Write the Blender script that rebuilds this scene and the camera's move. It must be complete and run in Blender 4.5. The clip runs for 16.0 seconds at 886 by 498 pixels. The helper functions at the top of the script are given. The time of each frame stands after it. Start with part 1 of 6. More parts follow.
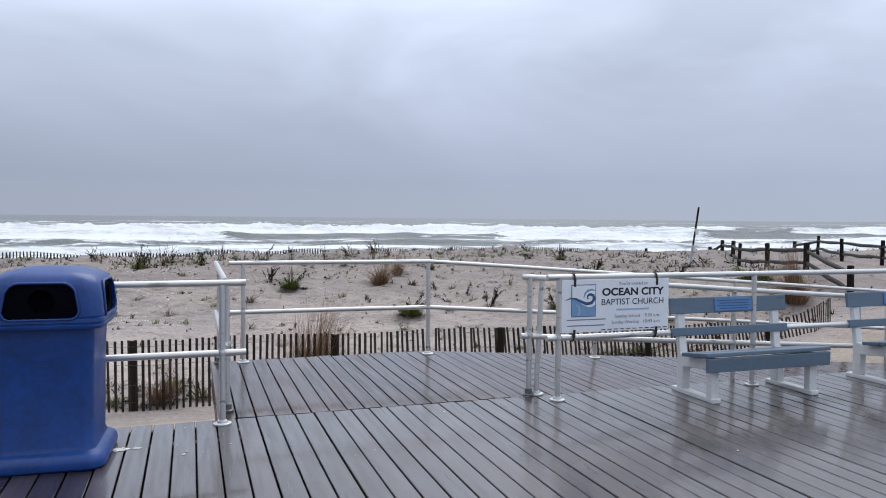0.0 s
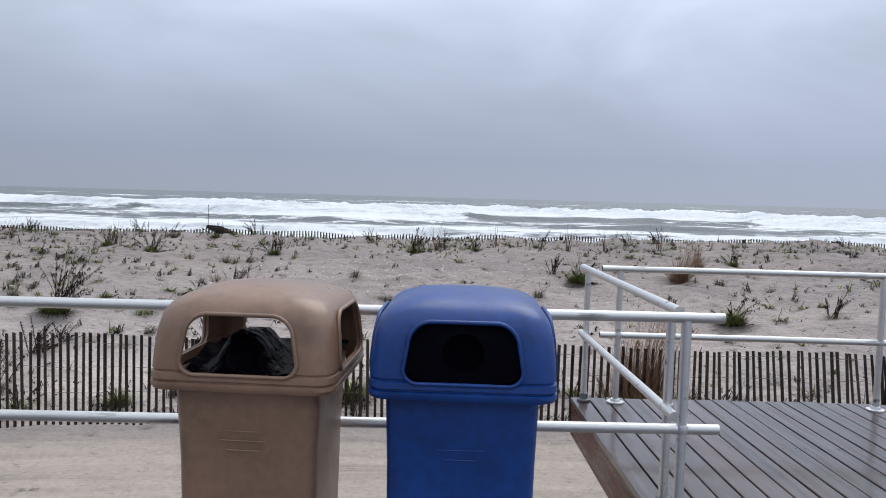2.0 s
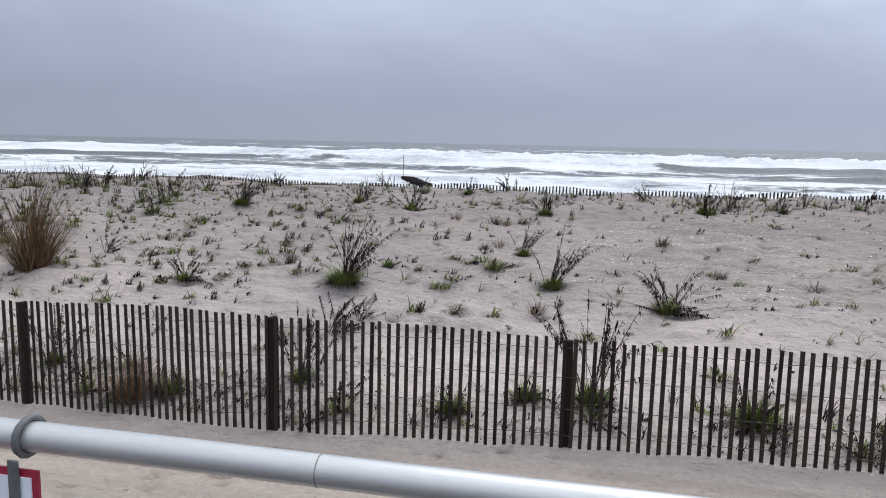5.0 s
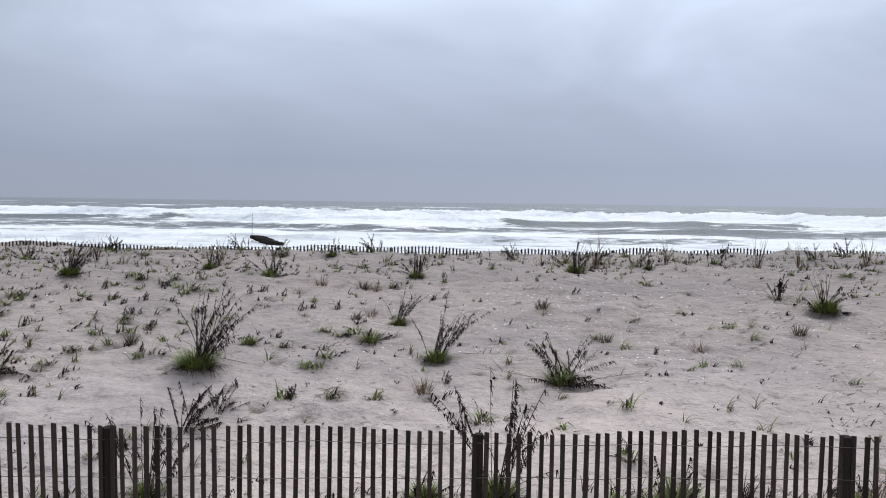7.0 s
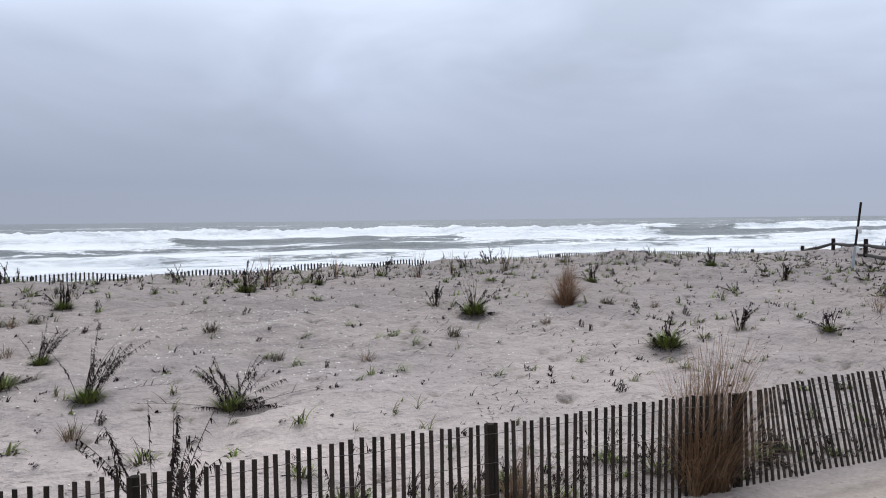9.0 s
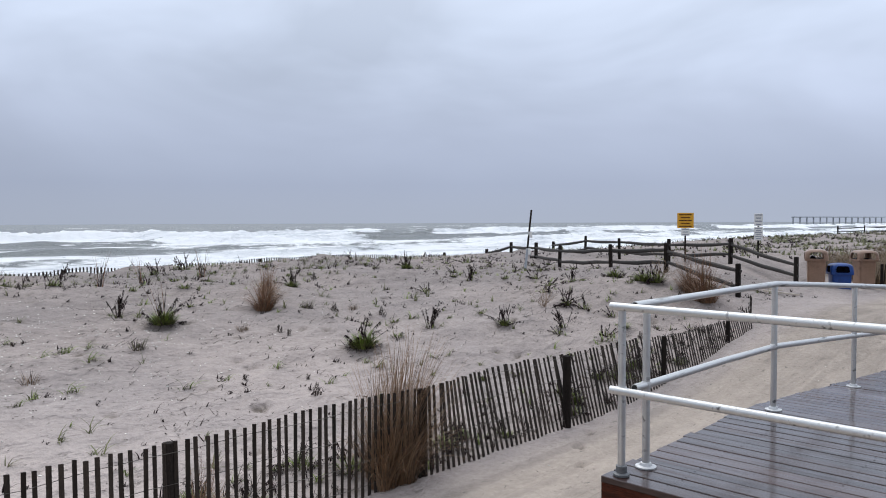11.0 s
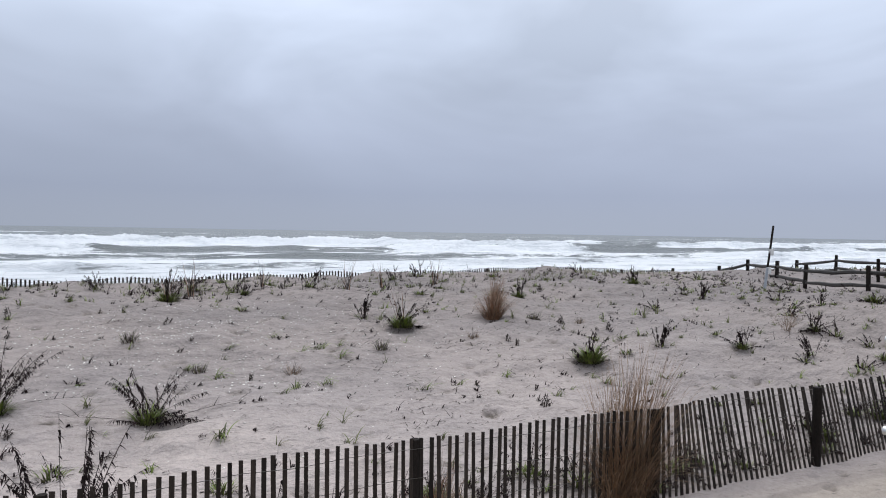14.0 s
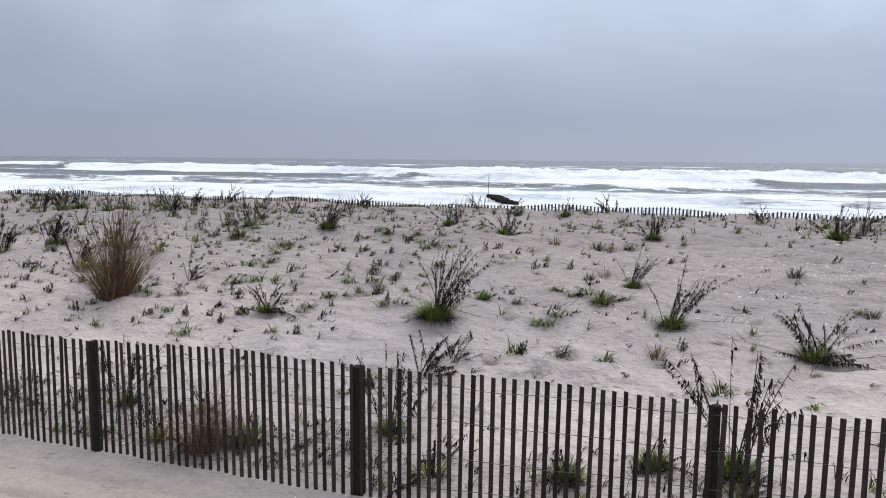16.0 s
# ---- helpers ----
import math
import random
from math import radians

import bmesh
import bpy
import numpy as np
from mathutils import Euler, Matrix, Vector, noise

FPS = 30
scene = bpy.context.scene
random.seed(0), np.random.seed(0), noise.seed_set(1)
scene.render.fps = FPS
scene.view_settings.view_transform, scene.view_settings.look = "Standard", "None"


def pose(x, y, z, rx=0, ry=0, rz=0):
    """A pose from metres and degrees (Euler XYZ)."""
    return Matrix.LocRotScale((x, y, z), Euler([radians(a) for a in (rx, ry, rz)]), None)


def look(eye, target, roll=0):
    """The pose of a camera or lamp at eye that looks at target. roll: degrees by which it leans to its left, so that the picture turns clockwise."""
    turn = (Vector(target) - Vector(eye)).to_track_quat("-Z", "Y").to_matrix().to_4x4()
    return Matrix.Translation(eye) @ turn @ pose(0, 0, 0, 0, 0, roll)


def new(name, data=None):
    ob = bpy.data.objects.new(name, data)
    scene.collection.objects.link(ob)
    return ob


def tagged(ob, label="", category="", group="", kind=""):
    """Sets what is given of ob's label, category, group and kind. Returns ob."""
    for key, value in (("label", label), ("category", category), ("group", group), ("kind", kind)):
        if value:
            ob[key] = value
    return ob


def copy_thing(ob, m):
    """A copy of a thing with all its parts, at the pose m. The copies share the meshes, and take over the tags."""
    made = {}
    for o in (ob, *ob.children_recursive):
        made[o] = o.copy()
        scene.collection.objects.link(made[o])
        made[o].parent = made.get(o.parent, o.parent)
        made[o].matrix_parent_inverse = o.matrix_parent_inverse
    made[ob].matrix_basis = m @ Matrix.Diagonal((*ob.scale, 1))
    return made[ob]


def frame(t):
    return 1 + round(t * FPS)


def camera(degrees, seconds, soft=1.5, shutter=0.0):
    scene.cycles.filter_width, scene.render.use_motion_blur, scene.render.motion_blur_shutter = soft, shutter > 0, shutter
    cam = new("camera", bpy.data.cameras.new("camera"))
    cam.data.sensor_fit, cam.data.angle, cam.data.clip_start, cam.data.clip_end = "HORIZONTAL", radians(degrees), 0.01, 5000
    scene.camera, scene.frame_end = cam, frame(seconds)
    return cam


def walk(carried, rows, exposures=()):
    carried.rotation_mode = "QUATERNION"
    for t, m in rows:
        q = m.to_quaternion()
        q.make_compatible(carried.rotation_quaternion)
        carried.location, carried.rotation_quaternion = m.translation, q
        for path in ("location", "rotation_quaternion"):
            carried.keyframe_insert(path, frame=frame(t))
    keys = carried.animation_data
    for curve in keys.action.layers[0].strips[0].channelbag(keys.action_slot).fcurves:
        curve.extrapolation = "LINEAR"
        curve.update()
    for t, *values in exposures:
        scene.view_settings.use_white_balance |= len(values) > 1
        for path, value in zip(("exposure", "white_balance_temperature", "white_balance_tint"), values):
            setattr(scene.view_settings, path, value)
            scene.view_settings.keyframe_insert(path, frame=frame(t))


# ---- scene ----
cam = camera(61.89, 16.0, soft=1.0)
# seconds, eye (x along the boardwalk, y seaward, z over the deck), yaw, pitch, roll
ROWS = [
    (0, -0.244, 1.304, 1.537, -18.84, -2.42, -0.52),
    (0.5, -0.303, 1.885, 1.546, -16.25, -2.08, -0.78),
    (1, -0.547, 2.510, 1.565, -11.06, -2.15, -1.11),
    (1.5, -0.841, 3.078, 1.574, -5.79, -2.67, -1.43),
    (2, -1.205, 3.630, 1.562, -0.95, -4.04, -1.52),
    (2.5, -1.600, 4.138, 1.537, 3.20, -6.29, -1.90),
    (3, -2.113, 4.623, 1.503, 6.90, -9.30, -1.81),
    (3.5, -2.663, 5.050, 1.477, 11.21, -13.62, -1.45),
    (4, -3.222, 5.333, 1.490, 13.53, -14.40, -1.00),
    (4.2, -3.426, 5.458, 1.497, 13.23, -13.30, -0.97),
    (6.3, -4.220, 6.723, 1.572, 8.99, -4.31, -0.84),
    (6.5, -4.314, 6.833, 1.575, 6.64, -4.09, -0.91),
    (7, -4.361, 6.968, 1.580, 0.77, -3.65, -0.72),
    (7.5, -4.330, 6.998, 1.581, -5.36, -3.35, -0.33),
    (8, -4.288, 7.008, 1.582, -11.47, -3.04, 0.09),
    (8.5, -4.257, 7.009, 1.586, -17.58, -2.65, 0.41),
    (9, -4.215, 6.995, 1.584, -24.02, -2.30, 0.56),
    (9.5, -4.134, 7.002, 1.575, -30.58, -2.12, 0.57),
    (10, -4.050, 6.985, 1.565, -36.90, -2.06, 0.29),
    (10.2, -3.987, 6.997, 1.561, -39.06, -2.07, 0.26),
    (12.3, -3.975, 6.913, 1.567, -52.96, -2.05, 0.42),
    (12.5, -3.984, 6.900, 1.575, -53.24, -2.05, 0.49),
    (13, -4.003, 6.893, 1.581, -53.13, -1.79, 0.57),
    (13.5, -4.111, 6.925, 1.593, -43.73, -1.40, 0.04),
    (14, -4.221, 6.979, 1.608, -29.39, -1.33, -0.96),
    (14.5, -4.291, 6.948, 1.616, -20.62, -1.78, -1.79),
    (15, -4.338, 6.903, 1.604, -9.87, -4.07, -2.05),
    (15.5, -4.305, 6.937, 1.583, 4.75, -6.34, -1.32),
    (16, -4.362, 6.975, 1.567, 18.78, -6.94, -0.52),
]
walk(cam, [(t, pose(x, y, z, 90 + pitch, roll, yaw)) for t, x, y, z, yaw, pitch, roll in ROWS],
     exposures=[(0.0, 0.0), (1.5, -0.08), (2.0, -0.04), (2.7, 0.02), (3.2, 0.06), (3.5, 0.08), (4.0, 0.02), (6.5, 0.0), (8.5, -0.04), (9.5, -0.07), (13.5, -0.05), (14.0, -0.11), (14.5, -0.13), (15.0, -0.16), (15.5, 0.0), (16.0, 0.08)])

# ---------------------------------------------------------------- light
world = bpy.data.worlds.new("overcast_sky")
scene.world = world
world.use_nodes = True


def overcast(tree):
    n, l = tree.nodes, tree.links
    n.clear()
    out = n.new("ShaderNodeOutputWorld")
    bg = n.new("ShaderNodeBackground")
    geo = n.new("ShaderNodeTexCoord")
    sep = n.new("ShaderNodeSeparateXYZ")
    l.new(geo.outputs["Generated"], sep.inputs[0])
    ramp = n.new("ShaderNodeValToRGB")
    el = ramp.color_ramp.elements
    el[0].position, el[0].color = 0.0, (0.340, 0.384, 0.480, 1)
    el[1].position, el[1].color = 1.0, (1.15, 1.26, 1.42, 1)
    for p, c in ((0.05, (0.328, 0.374, 0.492)), (0.12, (0.394, 0.446, 0.573)), (0.25, (0.57, 0.648, 0.80)), (0.5, (0.80, 0.89, 1.05))):
        e = el.new(p)
        e.color = (*c, 1)
    l.new(sep.outputs["Z"], ramp.inputs[0])
    # cloud banks, flattened towards the horizon
    div = n.new("ShaderNodeVectorMath")
    div.operation = "MULTIPLY"
    div.inputs[1].default_value = (1.0, 1.0, 2.6)
    l.new(geo.outputs["Generated"], div.inputs[0])
    big = n.new("ShaderNodeTexNoise")
    big.inputs["Scale"].default_value, big.inputs["Detail"].default_value, big.inputs["Roughness"].default_value = 2.3, 4.0, 0.5
    big.inputs["Distortion"].default_value = 0.5
    l.new(div.outputs[0], big.inputs["Vector"])
    amount = n.new("ShaderNodeMapRange")
    amount.inputs["From Min"].default_value, amount.inputs["From Max"].default_value = 0.3, 0.7
    amount.inputs["To Min"].default_value, amount.inputs["To Max"].default_value = 0.82, 1.22
    l.new(big.outputs["Fac"], amount.inputs["Value"])
    fade = n.new("ShaderNodeMapRange")
    fade.inputs["From Min"].default_value, fade.inputs["From Max"].default_value = 0.01, 0.2
    l.new(sep.outputs["Z"], fade.inputs["Value"])
    mixv = n.new("ShaderNodeMix")
    mixv.inputs[2].default_value = 1.0
    l.new(fade.outputs[0], mixv.inputs[0])
    l.new(amount.outputs[0], mixv.inputs[3])
    mul = n.new("ShaderNodeVectorMath")
    mul.operation = "SCALE"
    # the cloud is thinner, and brighter, towards the hidden sun
    glow = n.new("ShaderNodeVectorMath")
    glow.operation = "DOT_PRODUCT"
    glow.inputs[1].default_value = (0.93, 0.37, 0.0)
    l.new(geo.outputs["Generated"], glow.inputs[0])
    glowr = n.new("ShaderNodeMapRange")
    glowr.inputs["From Min"].default_value, glowr.inputs["From Max"].default_value = -1.0, 1.0
    glowr.inputs["To Min"].default_value, glowr.inputs["To Max"].default_value = 0.76, 1.24
    l.new(glow.outputs["Value"], glowr.inputs["Value"])
    both = n.new("ShaderNodeMath")
    both.operation = "MULTIPLY"
    l.new(mixv.outputs[0], both.inputs[0])
    l.new(glowr.outputs[0], both.inputs[1])
    l.new(ramp.outputs["Color"], mul.inputs[0])
    l.new(both.outputs[0], mul.inputs["Scale"])
    # a little of the clear sky's blue above the clouds
    sky = n.new("ShaderNodeTexSky")
    sky.sky_type, sky.sun_disc, sky.sun_elevation, sky.sun_rotation = "NISHITA", False, radians(52), radians(150)
    skys = n.new("ShaderNodeVectorMath")
    skys.operation = "SCALE"
    skys.inputs["Scale"].default_value = 0.004
    l.new(sky.outputs[0], skys.inputs[0])
    add = n.new("ShaderNodeVectorMath")
    add.operation = "ADD"
    l.new(mul.outputs[0], add.inputs[0])
    l.new(skys.outputs[0], add.inputs[1])
    l.new(add.outputs[0], bg.inputs["Color"])
    bg.inputs["Strength"].default_value = 1.0
    l.new(bg.outputs[0], out.inputs[0])


overcast(world.node_tree)
sun = new("sun", bpy.data.lights.new("sun", "SUN"))
sun.data.energy, sun.data.angle, sun.data.color = 1.1, radians(45), (1.0, 0.96, 0.9)
sun.matrix_world = look((10, 19, 31), (0, 0, 0))


# ---------------------------------------------------------------- materials
def material(name, base, rough=0.6, metal=0.0, spread=0.25, scale=4.0, fine=60.0, bump=0.15, dist=0.01, stretch=(1, 1, 1),
             per_piece=0.0, rough_spread=0.1, stain=None, stain_at=0.6, stain_scale=1.5, coat=0.0, island=False, spec=0.5):
    m = bpy.data.materials.new(name)
    m.use_nodes = True
    n, l = m.node_tree.nodes, m.node_tree.links
    b = n["Principled BSDF"]
    b.inputs["Metallic"].default_value = metal
    b.inputs["Coat Weight"].default_value = coat
    b.inputs["Coat Roughness"].default_value = 0.07
    b.inputs["Specular IOR Level"].default_value = spec
    tc = n.new("ShaderNodeTexCoord")
    mp = n.new("ShaderNodeMapping")
    mp.inputs["Scale"].default_value = stretch
    l.new(tc.outputs["Object"], mp.inputs[0])
    vec = mp.outputs[0]
    if per_piece:
        info = n.new("ShaderNodeObjectInfo") if not island else n.new("ShaderNodeNewGeometry")
        rnd = info.outputs["Random"] if not island else info.outputs["Random Per Island"]
        sh = n.new("ShaderNodeVectorMath")
        sh.operation = "SCALE"
        sh.inputs[0].default_value = (37, 53, 71)
        l.new(rnd, sh.inputs["Scale"])
        ad = n.new("ShaderNodeVectorMath")
        l.new(vec, ad.inputs[0])
        l.new(sh.outputs[0], ad.inputs[1])
        vec = ad.outputs[0]
    n1 = n.new("ShaderNodeTexNoise")
    n1.inputs["Scale"].default_value, n1.inputs["Detail"].default_value = scale, 5.0
    n2 = n.new("ShaderNodeTexNoise")
    n2.inputs["Scale"].default_value, n2.inputs["Detail"].default_value = fine, 3.0
    l.new(vec, n1.inputs["Vector"])
    l.new(vec, n2.inputs["Vector"])
    su = n.new("ShaderNodeMath")
    su.operation = "ADD"
    l.new(n1.outputs["Fac"], su.inputs[0])
    l.new(n2.outputs["Fac"], su.inputs[1])
    val = n.new("ShaderNodeMapRange")
    val.inputs["From Min"].default_value, val.inputs["From Max"].default_value = 0.65, 1.35
    val.inputs["To Min"].default_value, val.inputs["To Max"].default_value = 1 - spread, 1 + spread
    l.new(su.outputs[0], val.inputs["Value"])
    value = val.outputs[0]
    if per_piece:
        pv = n.new("ShaderNodeMapRange")
        pv.inputs["To Min"].default_value, pv.inputs["To Max"].default_value = 1 - per_piece, 1 + per_piece
        l.new(rnd, pv.inputs["Value"])
        mu = n.new("ShaderNodeMath")
        mu.operation = "MULTIPLY"
        l.new(value, mu.inputs[0])
        l.new(pv.outputs[0], mu.inputs[1])
        value = mu.outputs[0]
    sc = n.new("ShaderNodeVectorMath")
    sc.operation = "SCALE"
    sc.inputs[0].default_value = base
    l.new(value, sc.inputs["Scale"])
    colour = sc.outputs[0]
    if stain:
        n3 = n.new("ShaderNodeTexNoise")
        n3.inputs["Scale"].default_value, n3.inputs["Detail"].default_value = stain_scale, 6.0
        l.new(vec, n3.inputs["Vector"])
        st = n.new("ShaderNodeMapRange")
        st.inputs["From Min"].default_value, st.inputs["From Max"].default_value = stain_at, stain_at + 0.12
        l.new(n3.outputs["Fac"], st.inputs["Value"])
        mx = n.new("ShaderNodeMix")
        mx.data_type = "RGBA"
        l.new(st.outputs[0], mx.inputs[0])
        l.new(colour, mx.inputs[6])
        mx.inputs[7].default_value = (*stain, 1)
        colour = mx.outputs[2]
    l.new(colour, b.inputs["Base Color"])
    ro = n.new("ShaderNodeMapRange")
    ro.inputs["From Min"].default_value, ro.inputs["From Max"].default_value = 0.3, 0.7
    ro.inputs["To Min"].default_value, ro.inputs["To Max"].default_value = max(0.02, rough - rough_spread), min(1, rough + rough_spread)
    l.new(n1.outputs["Fac"], ro.inputs["Value"])
    l.new(ro.outputs[0], b.inputs["Roughness"])
    if coat:
        # the film of water lies in patches
        film = n.new("ShaderNodeTexNoise")
        film.inputs["Scale"].default_value, film.inputs["Detail"].default_value = 3.2, 5.0
        l.new(vec, film.inputs["Vector"])
        fr = n.new("ShaderNodeMapRange")
        fr.inputs["From Min"].default_value, fr.inputs["From Max"].default_value = 0.36, 0.6
        fr.inputs["To Min"].default_value, fr.inputs["To Max"].default_value = 0.62 * coat, coat
        l.new(film.outputs["Fac"], fr.inputs["Value"])
        l.new(fr.outputs[0], b.inputs["Coat Weight"])
        ripple = n.new("ShaderNodeBump")
        ripple.inputs["Strength"].default_value, ripple.inputs["Distance"].default_value = 0.08, 0.004
        l.new(su.outputs[0], ripple.inputs["Height"])
        l.new(ripple.outputs[0], b.inputs["Coat Normal"])
    if bump:
        bp = n.new("ShaderNodeBump")
        bp.inputs["Strength"].default_value, bp.inputs["Distance"].default_value = bump, dist
        l.new(su.outputs[0], bp.inputs["Height"])
        l.new(bp.outputs[0], b.inputs["Normal"])
    return m


DECK = material("wet_deck_boards", (0.050, 0.036, 0.034), 0.36, coat=1.0, spread=0.4, scale=2.4, fine=22, bump=0.28, dist=0.004, stretch=(9, 0.6, 3),
                per_piece=0.3, rough_spread=0.1, stain=(0.02, 0.013, 0.011), stain_at=0.62, stain_scale=1.0, spec=0.52)
RAMPDECK = material("wet_hardwood_boards", (0.050, 0.025, 0.021), 0.40, coat=0.88, spread=0.45, scale=2.4, fine=22, bump=0.35, dist=0.004, stretch=(9, 0.6, 3),
                    per_piece=0.4, rough_spread=0.12, stain=(0.018, 0.008, 0.007), stain_at=0.54, stain_scale=1.0, spec=0.27)
FASCIA = material("wet_brown_timber", (0.075, 0.017, 0.007), 0.3, spread=0.6, scale=3, fine=30, stretch=(0.7, 0.7, 6), bump=0.3, dist=0.005, stain=(0.012, 0.005, 0.004), stain_at=0.52, stain_scale=2, spec=0.2)
PIPE = material("galvanised_pipe", (0.68, 0.675, 0.66), 0.38, metal=0.75, spread=0.08, scale=5, fine=60, bump=0.04, dist=0.002,
                stretch=(0.6, 4, 4), stain=(0.16, 0.155, 0.15), stain_at=0.61, stain_scale=5)
FLANGE = material("flange_metal", (0.6, 0.6, 0.6), 0.45, metal=0.5, spread=0.2)
DARKBASE = material("dark_socket_metal", (0.16, 0.165, 0.17), 0.5, metal=0.4, spread=0.3)
RUBBER = material("black_rubber", (0.02, 0.02, 0.02), 0.6, spread=0.3)
SLAT = material("weathered_slat", (0.034, 0.026, 0.021), 0.85, spread=0.6, scale=5, fine=40, stretch=(8, 8, 0.8), per_piece=0.45, bump=0.3, dist=0.003, spec=0.2)
POST = material("dark_fence_post", (0.022, 0.0175, 0.015), 0.9, spread=0.55, scale=4, fine=40, stretch=(5, 5, 0.8), per_piece=0.25, bump=0.5, dist=0.006, spec=0.12)
RAILWOOD = material("weathered_split_rail", (0.035, 0.03, 0.026), 0.75, spread=0.4, scale=3, fine=30, stretch=(1, 4, 4), per_piece=0.25, bump=0.5, dist=0.008)
WIRE = material("fence_wire", (0.12, 0.11, 0.1), 0.5, metal=0.6, spread=0.2)
TAN = material("tan_plastic", (0.258, 0.155, 0.102), 0.36, spec=0.55, spread=0.2, scale=4, fine=28, bump=0.08, dist=0.002, stain=(0.17, 0.10, 0.065), stain_at=0.58, stain_scale=3)
BLUE = material("blue_plastic", (0.004, 0.044, 0.21), 0.37, spec=0.5, spread=0.3, scale=4, fine=28, bump=0.08, dist=0.002, stain=(0.007, 0.042, 0.19), stain_at=0.63, stain_scale=5)
BLACKP = material("black_plastic", (0.003, 0.003, 0.006), 0.8, spread=0.3, spec=0.02, bump=0)
BAG = material("black_bin_bag", (0.005, 0.004, 0.009), 0.34, spread=0.3, scale=9, fine=26, bump=0.8, dist=0.02, spec=0.07)
BLACKPAINT = material("black_gloss_paint", (0.0015, 0.0015, 0.005), 0.18, spread=0.3, scale=6, fine=60, bump=0.03, dist=0.001, spec=0.06)
RUSTY = material("dull_flange_ring", (0.3, 0.28, 0.24), 0.55, metal=0.4, spread=0.3, scale=20)
STEEL = material("brushed_aluminium", (0.72, 0.73, 0.75), 0.38, metal=0.6, spread=0.08)
WHITEPAINT = material("white_paint", (0.72, 0.72, 0.72), 0.45, spread=0.1, scale=3, fine=40, bump=0.1, stain=(0.45, 0.43, 0.4), stain_at=0.68, stain_scale=5)
SLATEPAINT = material("slate_blue_paint", (0.115, 0.165, 0.225), 0.36, spread=0.15, scale=3, fine=50, stretch=(0.6, 4, 4), bump=0.12, dist=0.002)
PLAQUE = material("blue_plaque", (0.09, 0.22, 0.45), 0.35, spread=0.1)
BANNER = material("white_banner", (0.86, 0.89, 0.95), 0.42, spread=0.04, scale=3, fine=20, bump=0.05)
INK = material("dark_ink", (0.015, 0.018, 0.03), 0.5, spread=0.1)
# near-black, for the shade seen through the gaps between boards
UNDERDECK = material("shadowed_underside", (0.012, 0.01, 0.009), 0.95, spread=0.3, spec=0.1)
PALEINK = material("faint_ink", (0.36, 0.36, 0.37), 0.5, spread=0.1)
INKGREY = material("grey_ink", (0.2, 0.22, 0.27), 0.5, spread=0.1)
LOGOBLUE = material("banner_blue", (0.2, 0.36, 0.58), 0.45, spread=0.08)
LOGONAVY = material("banner_navy", (0.04, 0.09, 0.22), 0.45, spread=0.08)
LOGOPALE = material("banner_pale_blue", (0.38, 0.52, 0.68), 0.45, spread=0.08)
RED = material("red_sign_border", (0.34, 0.02, 0.05), 0.4, spread=0.1)
SIGNYELLOW = material("yellow_sign", (0.72, 0.36, 0.02), 0.45, spread=0.08)
SIGNWHITE = material("white_sign", (0.8, 0.79, 0.76), 0.5, spread=0.08)
LEAF = material("green_leaf", (0.165, 0.21, 0.04), 0.55, spread=0.35, scale=9, fine=30, bump=0, per_piece=0.45, island=True)
OLIVE = material("olive_leaf", (0.125, 0.128, 0.048), 0.6, spread=0.35, scale=9, fine=30, bump=0, per_piece=0.5, island=True)
DEAD = material("dead_brown_leaf", (0.026, 0.0165, 0.0165), 0.9, spec=0.1, spread=0.4, scale=9, fine=30, bump=0, per_piece=0.5, island=True)
DRY = material("shrivelled_leaf", (0.07, 0.055, 0.047), 0.9, spec=0.1, spread=0.4, scale=9, fine=30, bump=0, per_piece=0.5, island=True)
STALK = material("dead_stalk", (0.045, 0.033, 0.028), 0.9, spec=0.1, spread=0.4, scale=9, fine=30, bump=0, per_piece=0.4, island=True)
STRAW = material("brown_grass", (0.20, 0.105, 0.056), 0.65, spread=0.35, scale=5, fine=30, bump=0, per_piece=0.5, island=True)
REED = material("reed_brown", (0.112, 0.069, 0.031), 0.7, spread=0.35, scale=5, fine=30, bump=0, per_piece=0.5, island=True)
RUST = material("rust_brown_grass", (0.205, 0.118, 0.062), 0.65, spread=0.35, scale=5, fine=30, bump=0, per_piece=0.6, island=True)
STRAWPALE = material("pale_grass", (0.22, 0.15, 0.095), 0.65, spread=0.35, scale=5, fine=30, bump=0, per_piece=0.5, island=True)
SHELL = material("shell_white", (0.72, 0.68, 0.62), 0.5, spread=0.2, bump=0, per_piece=0.3, island=True)
PALEBOARD = material("pale_weathered_board", (0.58, 0.50, 0.42), 0.8, spread=0.3, scale=4, fine=40, stretch=(0.6, 5, 5), bump=0.3, dist=0.004)
# grey made paler and bluer, with the haze over the far pier painted in
HAZEGREY = material("haze_lightened_grey", (0.38, 0.40, 0.43), 0.8, spread=0.2)


